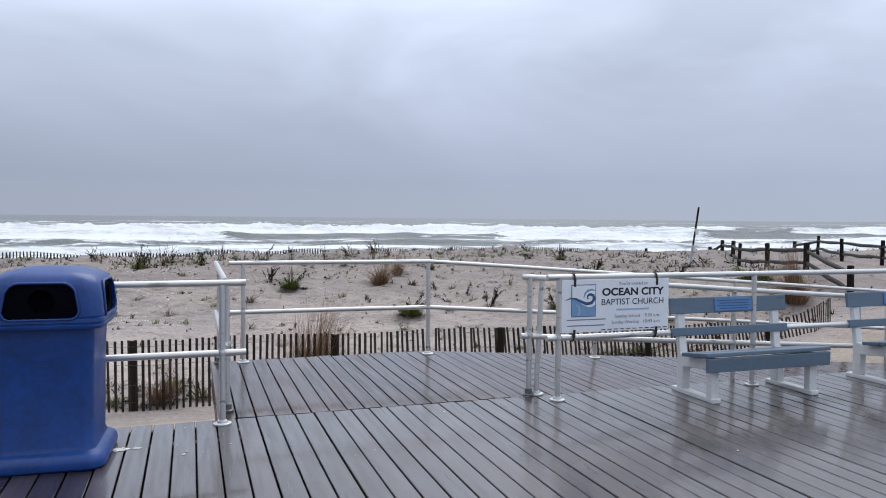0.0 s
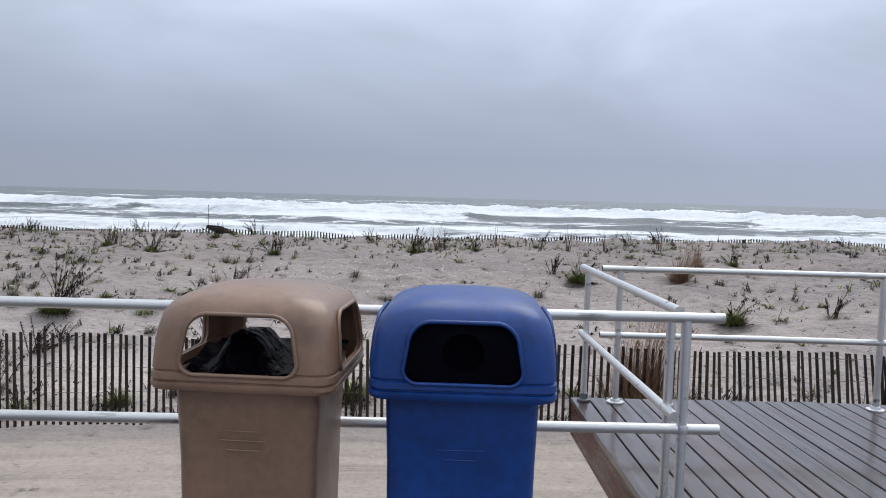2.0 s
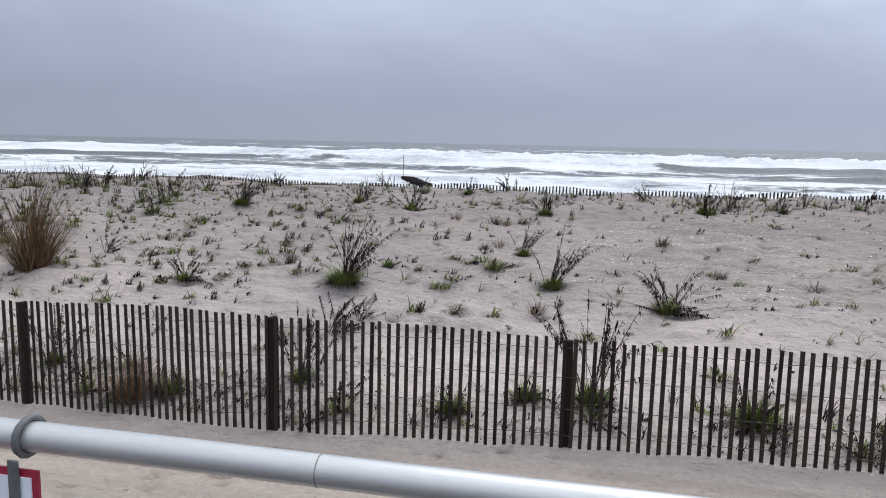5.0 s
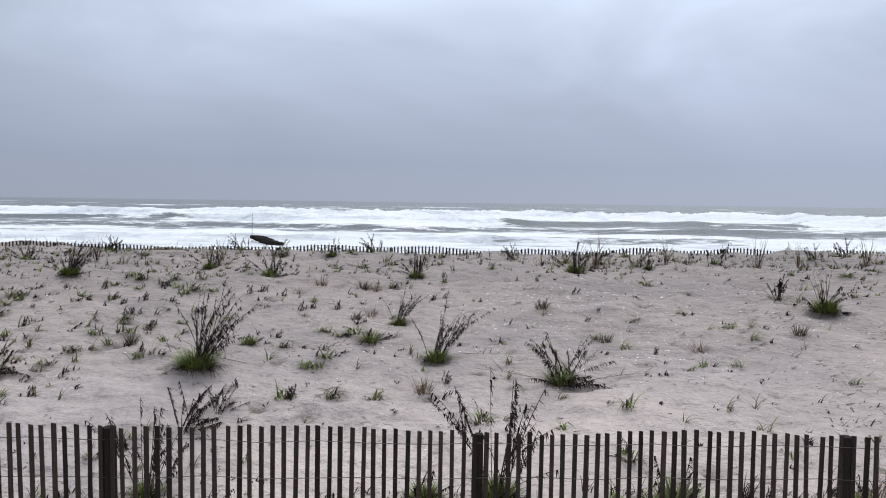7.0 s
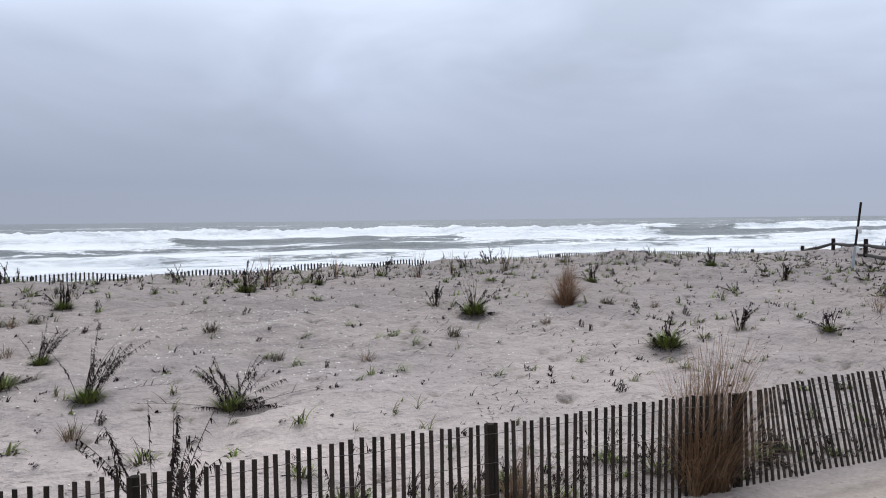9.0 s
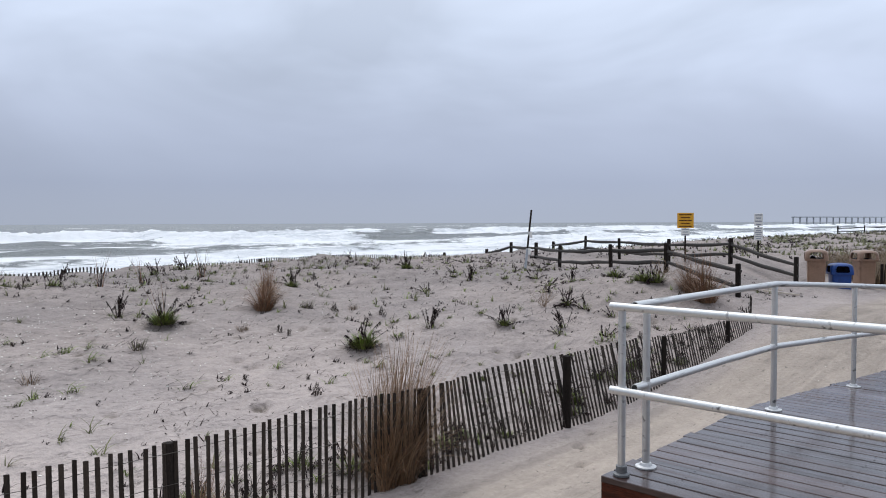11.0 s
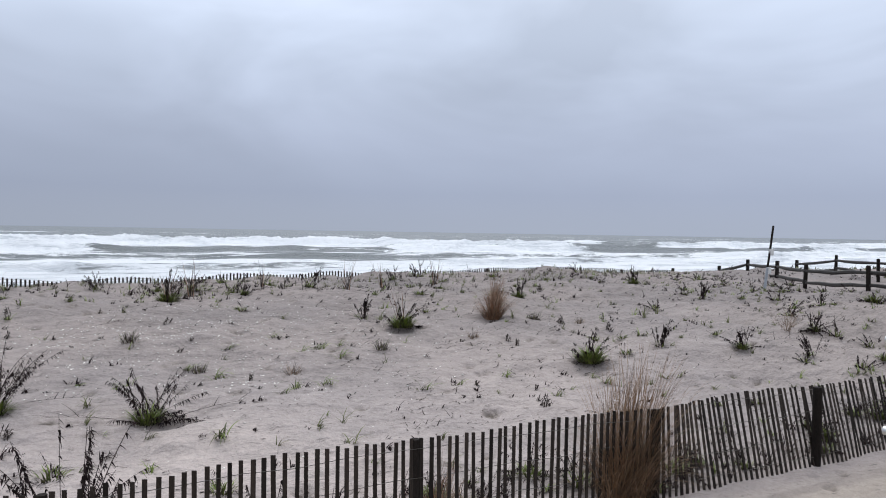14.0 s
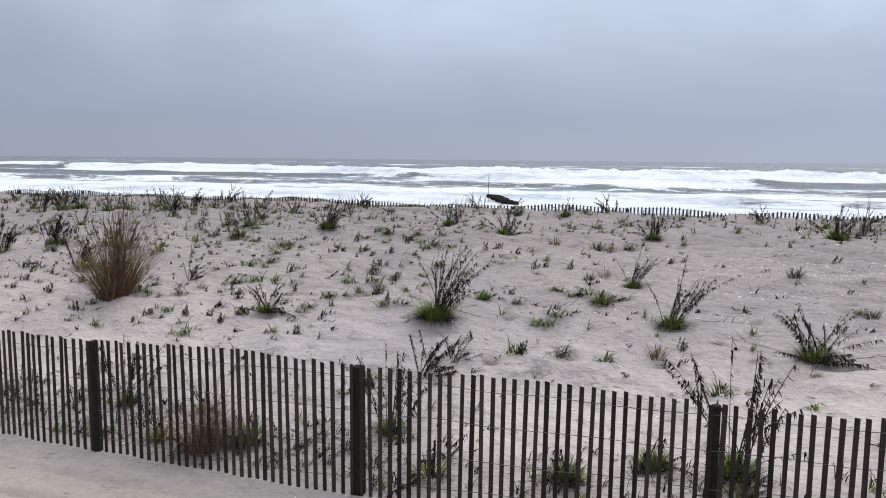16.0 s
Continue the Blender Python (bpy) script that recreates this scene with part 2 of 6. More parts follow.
def sand_material():
    m = bpy.data.materials.new("damp_sand")
    m.use_nodes = True
    n, l = m.node_tree.nodes, m.node_tree.links
    b = n["Principled BSDF"]
    b.inputs["Roughness"].default_value = 0.85
    b.inputs["Specular IOR Level"].default_value = 0.25
    tc = n.new("ShaderNodeTexCoord")

    def noise_at(scale, detail, stretch=(1, 1, 1), rough=0.5, warp=0.0):
        mp = n.new("ShaderNodeMapping")
        mp.inputs["Scale"].default_value = stretch
        l.new(tc.outputs["Object"], mp.inputs[0])
        t = n.new("ShaderNodeTexNoise")
        t.inputs["Scale"].default_value, t.inputs["Detail"].default_value = scale, detail
        t.inputs["Roughness"].default_value, t.inputs["Distortion"].default_value = rough, warp
        l.new(mp.outputs[0], t.inputs["Vector"])
        return t.outputs["Fac"]

    def mapped(src, a, b_, c, d):
        r = n.new("ShaderNodeMapRange")
        for k, v in zip(("From Min", "From Max", "To Min", "To Max"), (a, b_, c, d)):
            r.inputs[k].default_value = v
        l.new(src, r.inputs["Value"])
        return r.outputs[0]

    def calc(op, a, b_):
        c = n.new("ShaderNodeMath")
        c.operation = op
        for k, v in enumerate((a, b_)):
            if isinstance(v, (int, float)):
                c.inputs[k].default_value = v
            else:
                l.new(v, c.inputs[k])
        return c.outputs[0]

    wide = noise_at(0.35, 4, (1, 1.6, 1))
    drift = noise_at(1.6, 6, (0.35, 1.3, 1), 0.6, 0.4)
    grain = noise_at(16, 4)
    fine = noise_at(120, 2)
    # combed by wheels along the lane
    sepy = n.new("ShaderNodeSeparateXYZ")
    l.new(tc.outputs["Object"], sepy.inputs[0])
    lane = calc("MULTIPLY", mapped(sepy.outputs["Y"], 12.2, 12.8, 1, 0), mapped(sepy.outputs["Y"], 7.0, 8.2, 0, 1))
    ruts = calc("MULTIPLY", lane, mapped(sepy.outputs["X"], 6.5, 11.0, 1.0, 0.2))
    comb = noise_at(1.0, 5, (0.05, 5.5, 1), 0.55, 0.0)
    furrow = mapped(noise_at(1.0, 4, (0.03, 3.6, 1), 0.66, 0.0), 0.53, 0.64, 0.0, 1.0)
    track = n.new("ShaderNodeTexWave")
    track.bands_direction = "Y"
    track.inputs["Scale"].default_value, track.inputs["Distortion"].default_value = 0.62, 1.6
    track.inputs["Detail"].default_value, track.inputs["Detail Scale"].default_value = 2.0, 0.35
    l.new(tc.outputs["Object"], track.inputs["Vector"])
    tracks = calc("MULTIPLY", mapped(track.outputs["Fac"], 0.62, 0.95, 0.0, 1.0), mapped(noise_at(1.0, 2, (0.05, 1.1, 1)), 0.42, 0.56, 0.0, 1.0))
    furrow = calc("MAXIMUM", calc("MULTIPLY", furrow, 0.7), tracks)
    furrow = calc("MULTIPLY", calc("MULTIPLY", furrow, ruts), mapped(noise_at(0.5, 3), 0.42, 0.58, 0.35, 1.0))
    # the shade in the furrows is painted too, as a darker colour
    combed = calc("ADD", 1.0, calc("ADD", calc("MULTIPLY", lane, mapped(comb, 0.32, 0.68, 0.03, 0.12)), calc("MULTIPLY", furrow, -0.22)))
    # trampled and damp where the lane meets the path
    trampled = calc("MULTIPLY", calc("MULTIPLY", lane, mapped(sepy.outputs["X"], 7.0, 13.0, 0, 1)), mapped(noise_at(1.1, 5, (0.6, 1.6, 1), 0.65), 0.36, 0.6, 0.05, 0.32))
    combed = calc("MULTIPLY", combed, calc("SUBTRACT", 1.0, trampled))
    # the light on the slip face at the dune's foot is painted as paler sand
    foot_lit = calc("MULTIPLY", mapped(sepy.outputs["Y"], 12.9, 13.9, 0, 1), mapped(calc("ADD", sepy.outputs["Y"], calc("MULTIPLY", wide, 4.0)), 17.0, 19.5, 1, 0))
    foot_lit = calc("MULTIPLY", foot_lit, mapped(sepy.outputs["X"], -2.0, 6.5, 1, 0))
    combed = calc("MULTIPLY", combed, calc("ADD", 1.0, calc("MULTIPLY", foot_lit, 0.28)))
    # the crest and the side by the path are darker: damp, with shade painted in
    crest = calc("MULTIPLY", mapped(calc("ADD", sepy.outputs["Y"], calc("MULTIPLY", wide, 5.0)), 19.5, 24.0, 0, 1), 1.0)
    side = calc("MULTIPLY", mapped(calc("ADD", sepy.outputs["X"], calc("MULTIPLY", wide, 3.0)), 9.0, 12.5, 0, 1), mapped(sepy.outputs["Y"], 13.4, 14.6, 0, 1))
    combed = calc("MULTIPLY", combed, calc("SUBTRACT", 1.0, calc("MULTIPLY", calc("MAXIMUM", crest, side), 0.2)))
    lumps = noise_at(4.2, 4, (0.8, 1.3, 1), 0.55)
    pits = mapped(noise_at(2.6, 5, (0.8, 1.5, 1), 0.6, 0.6), 0.60, 0.69, 0.0, 0.19)
    off_lane = calc("SUBTRACT", 1.0, calc("MULTIPLY", ruts, 0.85))
    pits = calc("SUBTRACT", 1.0, calc("MULTIPLY", pits, off_lane))
    value = calc("MULTIPLY", calc("MULTIPLY", combed, pits), mapped(lumps, 0.3, 0.7, 0.95, 1.05))
    value = calc("MULTIPLY", value, calc("MULTIPLY", mapped(wide, 0.3, 0.7, 0.93, 1.09), calc("MULTIPLY", calc("ADD", 1.0, calc("MULTIPLY", mapped(drift, 0.3, 0.7, -0.08, 0.07), calc("SUBTRACT", 1.0, calc("MULTIPLY", lane, 0.7)))), calc("MULTIPLY", mapped(grain, 0.3, 0.7, 0.9, 1.08), mapped(fine, 0.3, 0.7, 0.88, 1.12)))))
    tint = n.new("ShaderNodeMix")
    tint.data_type = "RGBA"
    l.new(mapped(noise_at(0.22, 3), 0.42, 0.6, 0, 1), tint.inputs[0])
    tint.inputs[6].default_value = (0.405, 0.342, 0.312, 1)
    tint.inputs[7].default_value = (0.345, 0.296, 0.276, 1)
    sc = n.new("ShaderNodeVectorMath")
    sc.operation = "SCALE"
    warm = n.new("ShaderNodeMix")
    warm.data_type = "RGBA"
    l.new(calc("MULTIPLY", lane, 0.9), warm.inputs[0])
    l.new(tint.outputs[2], warm.inputs[6])
    warm.inputs[7].default_value = (0.372, 0.311, 0.260, 1)
    l.new(warm.outputs[2], sc.inputs[0])
    l.new(value, sc.inputs["Scale"])
    # scattered dark bits of wrack and wet specks, and the painted shade of tiny ripples
    speck = mapped(noise_at(7, 8, (0.7, 1.5, 1), 0.78), 0.582, 0.65, 0, 0.72)
    dark = n.new("ShaderNodeMix")
    dark.data_type = "RGBA"
    l.new(speck, dark.inputs[0])
    l.new(sc.outputs[0], dark.inputs[6])
    dark.inputs[7].default_value = (0.13, 0.115, 0.1, 1)
    # trodden hollows are coloured darker the deeper they are, broken up by noise
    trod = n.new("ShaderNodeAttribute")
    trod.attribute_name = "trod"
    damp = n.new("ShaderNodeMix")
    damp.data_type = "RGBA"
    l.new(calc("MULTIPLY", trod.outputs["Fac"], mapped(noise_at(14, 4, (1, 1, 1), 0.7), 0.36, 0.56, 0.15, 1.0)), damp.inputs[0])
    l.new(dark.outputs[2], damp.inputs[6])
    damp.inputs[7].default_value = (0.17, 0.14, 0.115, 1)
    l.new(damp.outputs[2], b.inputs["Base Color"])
    h = calc("ADD", calc("SUBTRACT", calc("MULTIPLY", calc("MULTIPLY", comb, ruts), 0.3), calc("MULTIPLY", furrow, 0.16)), calc("MULTIPLY", calc("MULTIPLY", drift, off_lane), 0.5))
    h = calc("ADD", h, calc("MULTIPLY", calc("MULTIPLY", lumps, off_lane), 0.55))
    h = calc("ADD", h, calc("ADD", calc("MULTIPLY", calc("MULTIPLY", noise_at(5, 5, (0.7, 1.2, 1), 0.6), off_lane), 0.55), calc("MULTIPLY", grain, 0.12)))
    bp = n.new("ShaderNodeBump")
    bp.inputs["Strength"].default_value, bp.inputs["Distance"].default_value = 0.9, 0.14
    l.new(h, bp.inputs["Height"])
    l.new(bp.outputs[0], b.inputs["Normal"])
    return m


SAND = sand_material()


def sea_material():
    m = bpy.data.materials.new("surf")
    m.use_nodes = True
    n, l = m.node_tree.nodes, m.node_tree.links
    b = n["Principled BSDF"]
    tc = n.new("ShaderNodeTexCoord")
    sep = n.new("ShaderNodeSeparateXYZ")
    l.new(tc.outputs["Object"], sep.inputs[0])

    def noise_at(scale, detail, stretch, rough=0.55, warp=0.0):
        mp = n.new("ShaderNodeMapping")
        mp.inputs["Scale"].default_value = stretch
        l.new(tc.outputs["Object"], mp.inputs[0])
        t = n.new("ShaderNodeTexNoise")
        t.inputs["Scale"].default_value, t.inputs["Detail"].default_value = scale, detail
        t.inputs["Roughness"].default_value, t.inputs["Distortion"].default_value = rough, warp
        l.new(mp.outputs[0], t.inputs["Vector"])
        return t.outputs["Fac"]

    def mapped(src, a, b_, c, d):
        r = n.new("ShaderNodeMapRange")
        for k, v in zip(("From Min", "From Max", "To Min", "To Max"), (a, b_, c, d)):
            r.inputs[k].default_value = v
        l.new(src, r.inputs["Value"])
        return r.outputs[0]

    def calc(op, a, b_):
        c = n.new("ShaderNodeMath")
        c.operation = op
        for k, v in enumerate((a, b_)):
            if isinstance(v, (int, float)):
                c.inputs[k].default_value = v
            else:
                l.new(v, c.inputs[k])
        return c.outputs[0]

    foam = n.new("ShaderNodeAttribute")
    foam.attribute_name = "foam"
    streak = noise_at(1.0, 8, (0.032, 0.12, 0.25), 0.66, 0.9)
    lace = noise_at(1.0, 8, (0.33, 0.55, 0.9), 0.7, 1.0)
    level = calc("ADD", foam.outputs["Fac"], calc("ADD", calc("MULTIPLY", calc("SUBTRACT", streak, 0.5), 2.2), calc("MULTIPLY", calc("SUBTRACT", lace, 0.5), 1.1)))
    cover = mapped(level, 0.22, 0.43, 0, 1)
    col = n.new("ShaderNodeMix")
    col.data_type = "RGBA"
    l.new(cover, col.inputs[0])
    col.inputs[6].default_value = (0.12, 0.135, 0.14, 1)
    shade = n.new("ShaderNodeMix")
    shade.data_type = "RGBA"
    l.new(mapped(calc("ADD", calc("MULTIPLY", streak, 0.65), calc("MULTIPLY", lace, 0.35)), 0.36, 0.52, 0, 1), shade.inputs[0])
    shade.inputs[6].default_value = (0.50, 0.525, 0.555, 1)
    shade.inputs[7].default_value = (0.90, 0.91, 0.92, 1)
    l.new(shade.outputs[2], col.inputs[7])
    l.new(col.outputs[2], b.inputs["Base Color"])
    l.new(mapped(cover, 0, 1, 0.42, 0.9), b.inputs["Roughness"])
    bp = n.new("ShaderNodeBump")
    bp.inputs["Strength"].default_value, bp.inputs["Distance"].default_value = 0.8, 0.9
    l.new(calc("ADD", lace, streak), bp.inputs["Height"])
    l.new(bp.outputs[0], b.inputs["Normal"])
    return m


SEA = sea_material()


# ---------------------------------------------------------------- mesh helpers
def mesh_ob(name, verts, faces, mat, parent=None, label="", smooth=False):
    me = bpy.data.meshes.new(name)
    me.from_pydata([tuple(v) for v in verts], [], [tuple(f) for f in faces])
    me.update()
    if smooth:
        me.polygons.foreach_set("use_smooth", [True] * len(me.polygons))
    me.materials.append(mat)
    ob = new(name, me)
    if parent:
        ob.parent = parent
    if label:
        tagged(ob, label)
    return ob


def part(name, bm, mat, parent=None, label="", smooth=False):
    me = bpy.data.meshes.new(name)
    bm.to_mesh(me)
    bm.free()
    if smooth:
        me.polygons.foreach_set("use_smooth", [True] * len(me.polygons))
    me.materials.append(mat)
    ob = new(name, me)
    if parent:
        ob.parent = parent
    if label:
        tagged(ob, label)
    return ob


def empty(name, label, category, group="", kind="", m=None):
    ob = new(name)
    ob.empty_display_size = 0.1
    if m is not None:
        ob.matrix_basis = m
    return tagged(ob, label, category, group, kind)


def box_bm(sx, sy, sz, at=(0, 0, 0), bevel=0.0, seg=2, bm=None, turn=None):
    bm = bm or bmesh.new()
    made = bmesh.ops.create_cube(bm, size=1.0)["verts"]
    m = Matrix.Translation(at) @ (turn or Matrix()) @ Matrix.Diagonal((sx, sy, sz, 1))
    bmesh.ops.transform(bm, matrix=m, verts=made)
    if bevel:
        edges = {e for v in made for e in v.link_edges}
        bmesh.ops.bevel(bm, geom=list(edges), offset=bevel, segments=seg, affect="EDGES", profile=0.5)
    return bm


def tube(points, r, seg=14, caps=True, bm=None):
    """A round pipe along a line of points."""
    bm = bm or bmesh.new()
    pts = [Vector(p) for p in points]
    rings = []
    side = None
    for i, p in enumerate(pts):
        d = (pts[min(i + 1, len(pts) - 1)] - pts[max(i - 1, 0)]).normalized()
        if side is None:
            side = d.orthogonal().normalized()
        side = (side - d * side.dot(d)).normalized()
        up = d.cross(side)
        rad = r[i] if isinstance(r, (list, tuple)) else r
        rings.append([bm.verts.new(p + (side * math.cos(a) + up * math.sin(a)) * rad) for a in (2 * math.pi * k / seg for k in range(seg))])
    for a, b in zip(rings, rings[1:]):
        for k in range(seg):
            bm.faces.new((a[k], a[(k + 1) % seg], b[(k + 1) % seg], b[k]))
    if caps:
        bm.faces.new(rings[0][::-1])
        bm.faces.new(rings[-1])
    return bm


def lathe(profile, seg=28, bm=None, at=(0, 0, 0)):
    """A turned body from (radius, height) pairs."""
    bm = bm or bmesh.new()
    rings = [[bm.verts.new((at[0] + r * math.cos(2 * math.pi * k / seg), at[1] + r * math.sin(2 * math.pi * k / seg), at[2] + z)) for k in range(seg)] for r, z in profile]
    for a, b in zip(rings, rings[1:]):
        for k in range(seg):
            bm.faces.new((a[k], a[(k + 1) % seg], b[(k + 1) % seg], b[k]))
    bm.faces.new(rings[0][::-1])
    bm.faces.new(rings[-1])
    return bm


def smooth_by_angle(ob, deg=40):
    me = ob.data
    me.polygons.foreach_set("use_smooth", [True] * len(me.polygons))
    bm = bmesh.new()
    bm.from_mesh(me)
    for e in bm.edges:
        e.smooth = len(e.link_faces) == 2 and e.calc_face_angle(0) < radians(deg)
    bm.to_mesh(me)
    bm.free()
    return ob


def lettering(name, body, size, at, mat, parent, align="LEFT", heavy=0.0, width=0.0):
    """Words in the built-in font, standing upright and facing the boardwalk (-y)."""
    cu = bpy.data.curves.new(name, "FONT")
    cu.body, cu.size, cu.align_x, cu.extrude, cu.offset = body, size, align, 0.0006, heavy
    tmp = bpy.data.objects.new(name, cu)
    scene.collection.objects.link(tmp)
    bpy.context.view_layer.update()
    me = bpy.data.meshes.new_from_object(tmp.evaluated_get(bpy.context.evaluated_depsgraph_get()))
    bpy.data.objects.remove(tmp)
    xs = [v.co.x for v in me.vertices]
    k = width / (max(xs) - min(xs)) if width else 1.0
    me.transform(Matrix.Translation(at) @ Matrix.Rotation(math.pi / 2, 4, "X") @ Matrix.Diagonal((k, 1, 1, 1)))
    me.materials.clear()
    me.materials.append(mat)
    ob = new(name, me)
    ob.parent = parent
    return ob


# ---------------------------------------------------------------- the ground
PROFILE = ((-4000, -1.5), (6, -1.4), (12.4, -1.4), (13.2, -1.34), (14.5, -1.1), (16.5, -0.68), (18, -0.5), (19.6, -0.25),
           (22, 0.0), (24, 0.12), (26, 0.22), (27.2, 0.2), (30, -0.3), (36, -1.6), (45, -2.9), (60, -4.2), (90, -6.0), (5000, -8.0))


def ramp01(v, a, b):
    v = min(1.0, max(0.0, (v - a) / (b - a)))
    return v * v * (3 - 2 * v)


def ground(x, y):
    z = PROFILE[-1][1]
    for (y0, z0), (y1, z1) in zip(PROFILE, PROFILE[1:]):
        if y < y1:
            z = z0 + (z1 - z0) * (y - y0) / (y1 - y0)
            break
    # the beach access on the north side climbs over the dune
    lift = ramp01(x, 5.5, 15) * ramp01(y, 6, 12) * (1 - ramp01(y, 15.5, 22.5)) * (1 - 0.3 * ramp01(x, 30, 60))
    z += 0.88 * lift
    z -= 0.2 * ramp01(x, 15, 20) * (1 - ramp01(y, 14, 17)) * ramp01(y, 6, 11)
    z -= 0.15 * ramp01(-x, 2.5, 8.5) * (1 - ramp01(y, 13.5, 15.5))
    z += 0.2 * ramp01(x, 26, 45) * ramp01(y, 10, 20) * (1 - ramp01(y, 30, 40))
    z += 0.13 * ramp01(x, 2, 9) * (1 - ramp01(x, 13, 18)) * ramp01(y, 19, 25) * (1 - ramp01(y, 27, 34))
    # the coast bends seaward far to the north
    z += 4.6 * ramp01(x, 230, 420) * (1 - ramp01(y, 38, 80)) * ramp01(y, -60, 0)
    return z


def footmarks():
    """Trodden hollows with a raised lip, by the square metre that they lie in."""
    rng = random.Random(90)
    spots = [(-4.46, 9.72, 0.22, 0.10), (-4.25, 9.8, 0.14, 0.08), (-4.93, 9.82, 0.14, 0.07), (-3.64, 10.31, 0.13, 0.07), (-3.47, 10.51, 0.12, 0.07)]
    for _ in range(9):
        x, y, a = rng.uniform(-12, 12), rng.uniform(8.6, 12), rng.uniform(-0.5, 0.5)
        for k in range(rng.randint(4, 9)):
            spots.append((x + 0.66 * k * math.cos(a), y + 0.66 * k * math.sin(a) + 0.1 * (k % 2), rng.uniform(0.10, 0.15), rng.uniform(0.03, 0.06)))
    for _ in range(260):
        spots.append((rng.uniform(-12, 15), rng.uniform(14, 26), rng.uniform(0.10, 0.18), rng.uniform(0.03, 0.075)))
    cells = {}
    for s in spots:
        for i in (-1, 0, 1):
            for j in (-1, 0, 1):
                cells.setdefault((int(s[0] // 1) + i, int(s[1] // 1) + j), []).append(s)

    def depth(marks):
        def at(x, y):
            z = 0.0
            for a, b, r, d in marks:
                q = ((x - a) ** 2 + ((y - b) * 1.5) ** 2) / (r * r)
                if q < 6:
                    z += d * (-math.exp(-q * 1.6) + 0.45 * math.exp(-(math.sqrt(q) - 1.35) ** 2 * 6))
            return z
        return at
    return {key: depth(marks) for key, marks in cells.items()}


treads = footmarks()


def drifted(x, y):
    """The ground with its drifts, wheel ruts and footprints."""
    z = ground(x, y)
    near = 1 - ramp01(abs(y - 18), 14, 30)
    dune = ramp01(y, 12.8, 15) * near
    v = Vector((x * 0.33, y * 0.5, 0.0))
    z += dune * 0.15 * noise.noise(v) + dune * 0.10 * noise.noise(Vector((x * 1.1 + 7, y * 1.5, 3.0))) + dune * 0.055 * noise.noise(Vector((x * 2.2, y * 4.0, 6.0))) + near * 0.022 * noise.noise(Vector((x * 2.6, y * 3.4, 9.0)))
    lane = ramp01(y, 7.5, 8.5) * (1 - ramp01(y, 12.0, 12.8))
    if lane > 0:
        wob = 0.15 * noise.noise(Vector((x * 0.2, 0.0, 5.0)))
        for k in range(7):
            c = 8.6 + 0.55 * k + wob * (1 + 0.3 * k)
            z += lane * (0.03 if k % 2 else -0.045) * math.exp(-((y - c) / 0.09) ** 2) * (0.5 + noise.noise(Vector((x * 0.5, k * 3.0, 1.0))))
        z += lane * 0.014 * noise.noise(Vector((x * 0.35, y * 7.0, 2.0)))
    if 8 < y < 27 and -14 < x < 16:
        rough = noise.noise(Vector((x * 5.0, y * 7.5, 4.0)))
        z += (0.03 if y > 12.9 else 0.012) * min(0.0, rough + 0.12) * (1.6 if noise.noise(Vector((x * 0.6, y * 0.8, 7.0))) > -0.1 else 0.4)
        z += treads.get((int(x // 1), int(y // 1)), (lambda a, b: 0.0))(x, y)
    return z


def steps(*runs):
    """Places along one axis: (start, end, step) runs laid end to end."""
    out = []
    for a, b, s in runs:
        k = max(1, round((b - a) / s))
        out += [a + (b - a) * i / k for i in range(k)]
    return out + [runs[-1][1]]


def build_ground():
    xs = steps((-3500, -300, 400), (-300, -60, 30), (-60, -24, 2), (-24, -13, 0.35), (-13, 15, 0.07), (15, 32, 0.3), (32, 60, 1.2), (60, 420, 12), (420, 3500, 400))
    ys = steps((-3500, -100, 400), (-100, 4, 8), (4, 8, 0.5), (8, 20, 0.065), (20, 29, 0.09), (29, 60, 0.6), (60, 100, 8), (100, 4000, 650))
    verts = [(x, y, drifted(x, y) if -60 < x < 60 and 4 < y < 60 else ground(x, y)) for y in ys for x in xs]
    w = len(xs)
    faces = [(j * w + i, j * w + i + 1, (j + 1) * w + i + 1, (j + 1) * w + i) for j in range(len(ys) - 1) for i in range(w - 1)]
    ob = mesh_ob("ground", verts, faces, SAND, smooth=True)
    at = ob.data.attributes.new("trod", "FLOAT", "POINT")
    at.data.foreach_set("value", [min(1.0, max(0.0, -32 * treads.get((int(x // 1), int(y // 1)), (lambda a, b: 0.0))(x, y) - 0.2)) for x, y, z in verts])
    tagged(ob, "pale damp beach sand, drifted into a low dune", "sand", kind="structure")


build_ground()


# ---------------------------------------------------------------- the sea
SEA_Z = -3.1


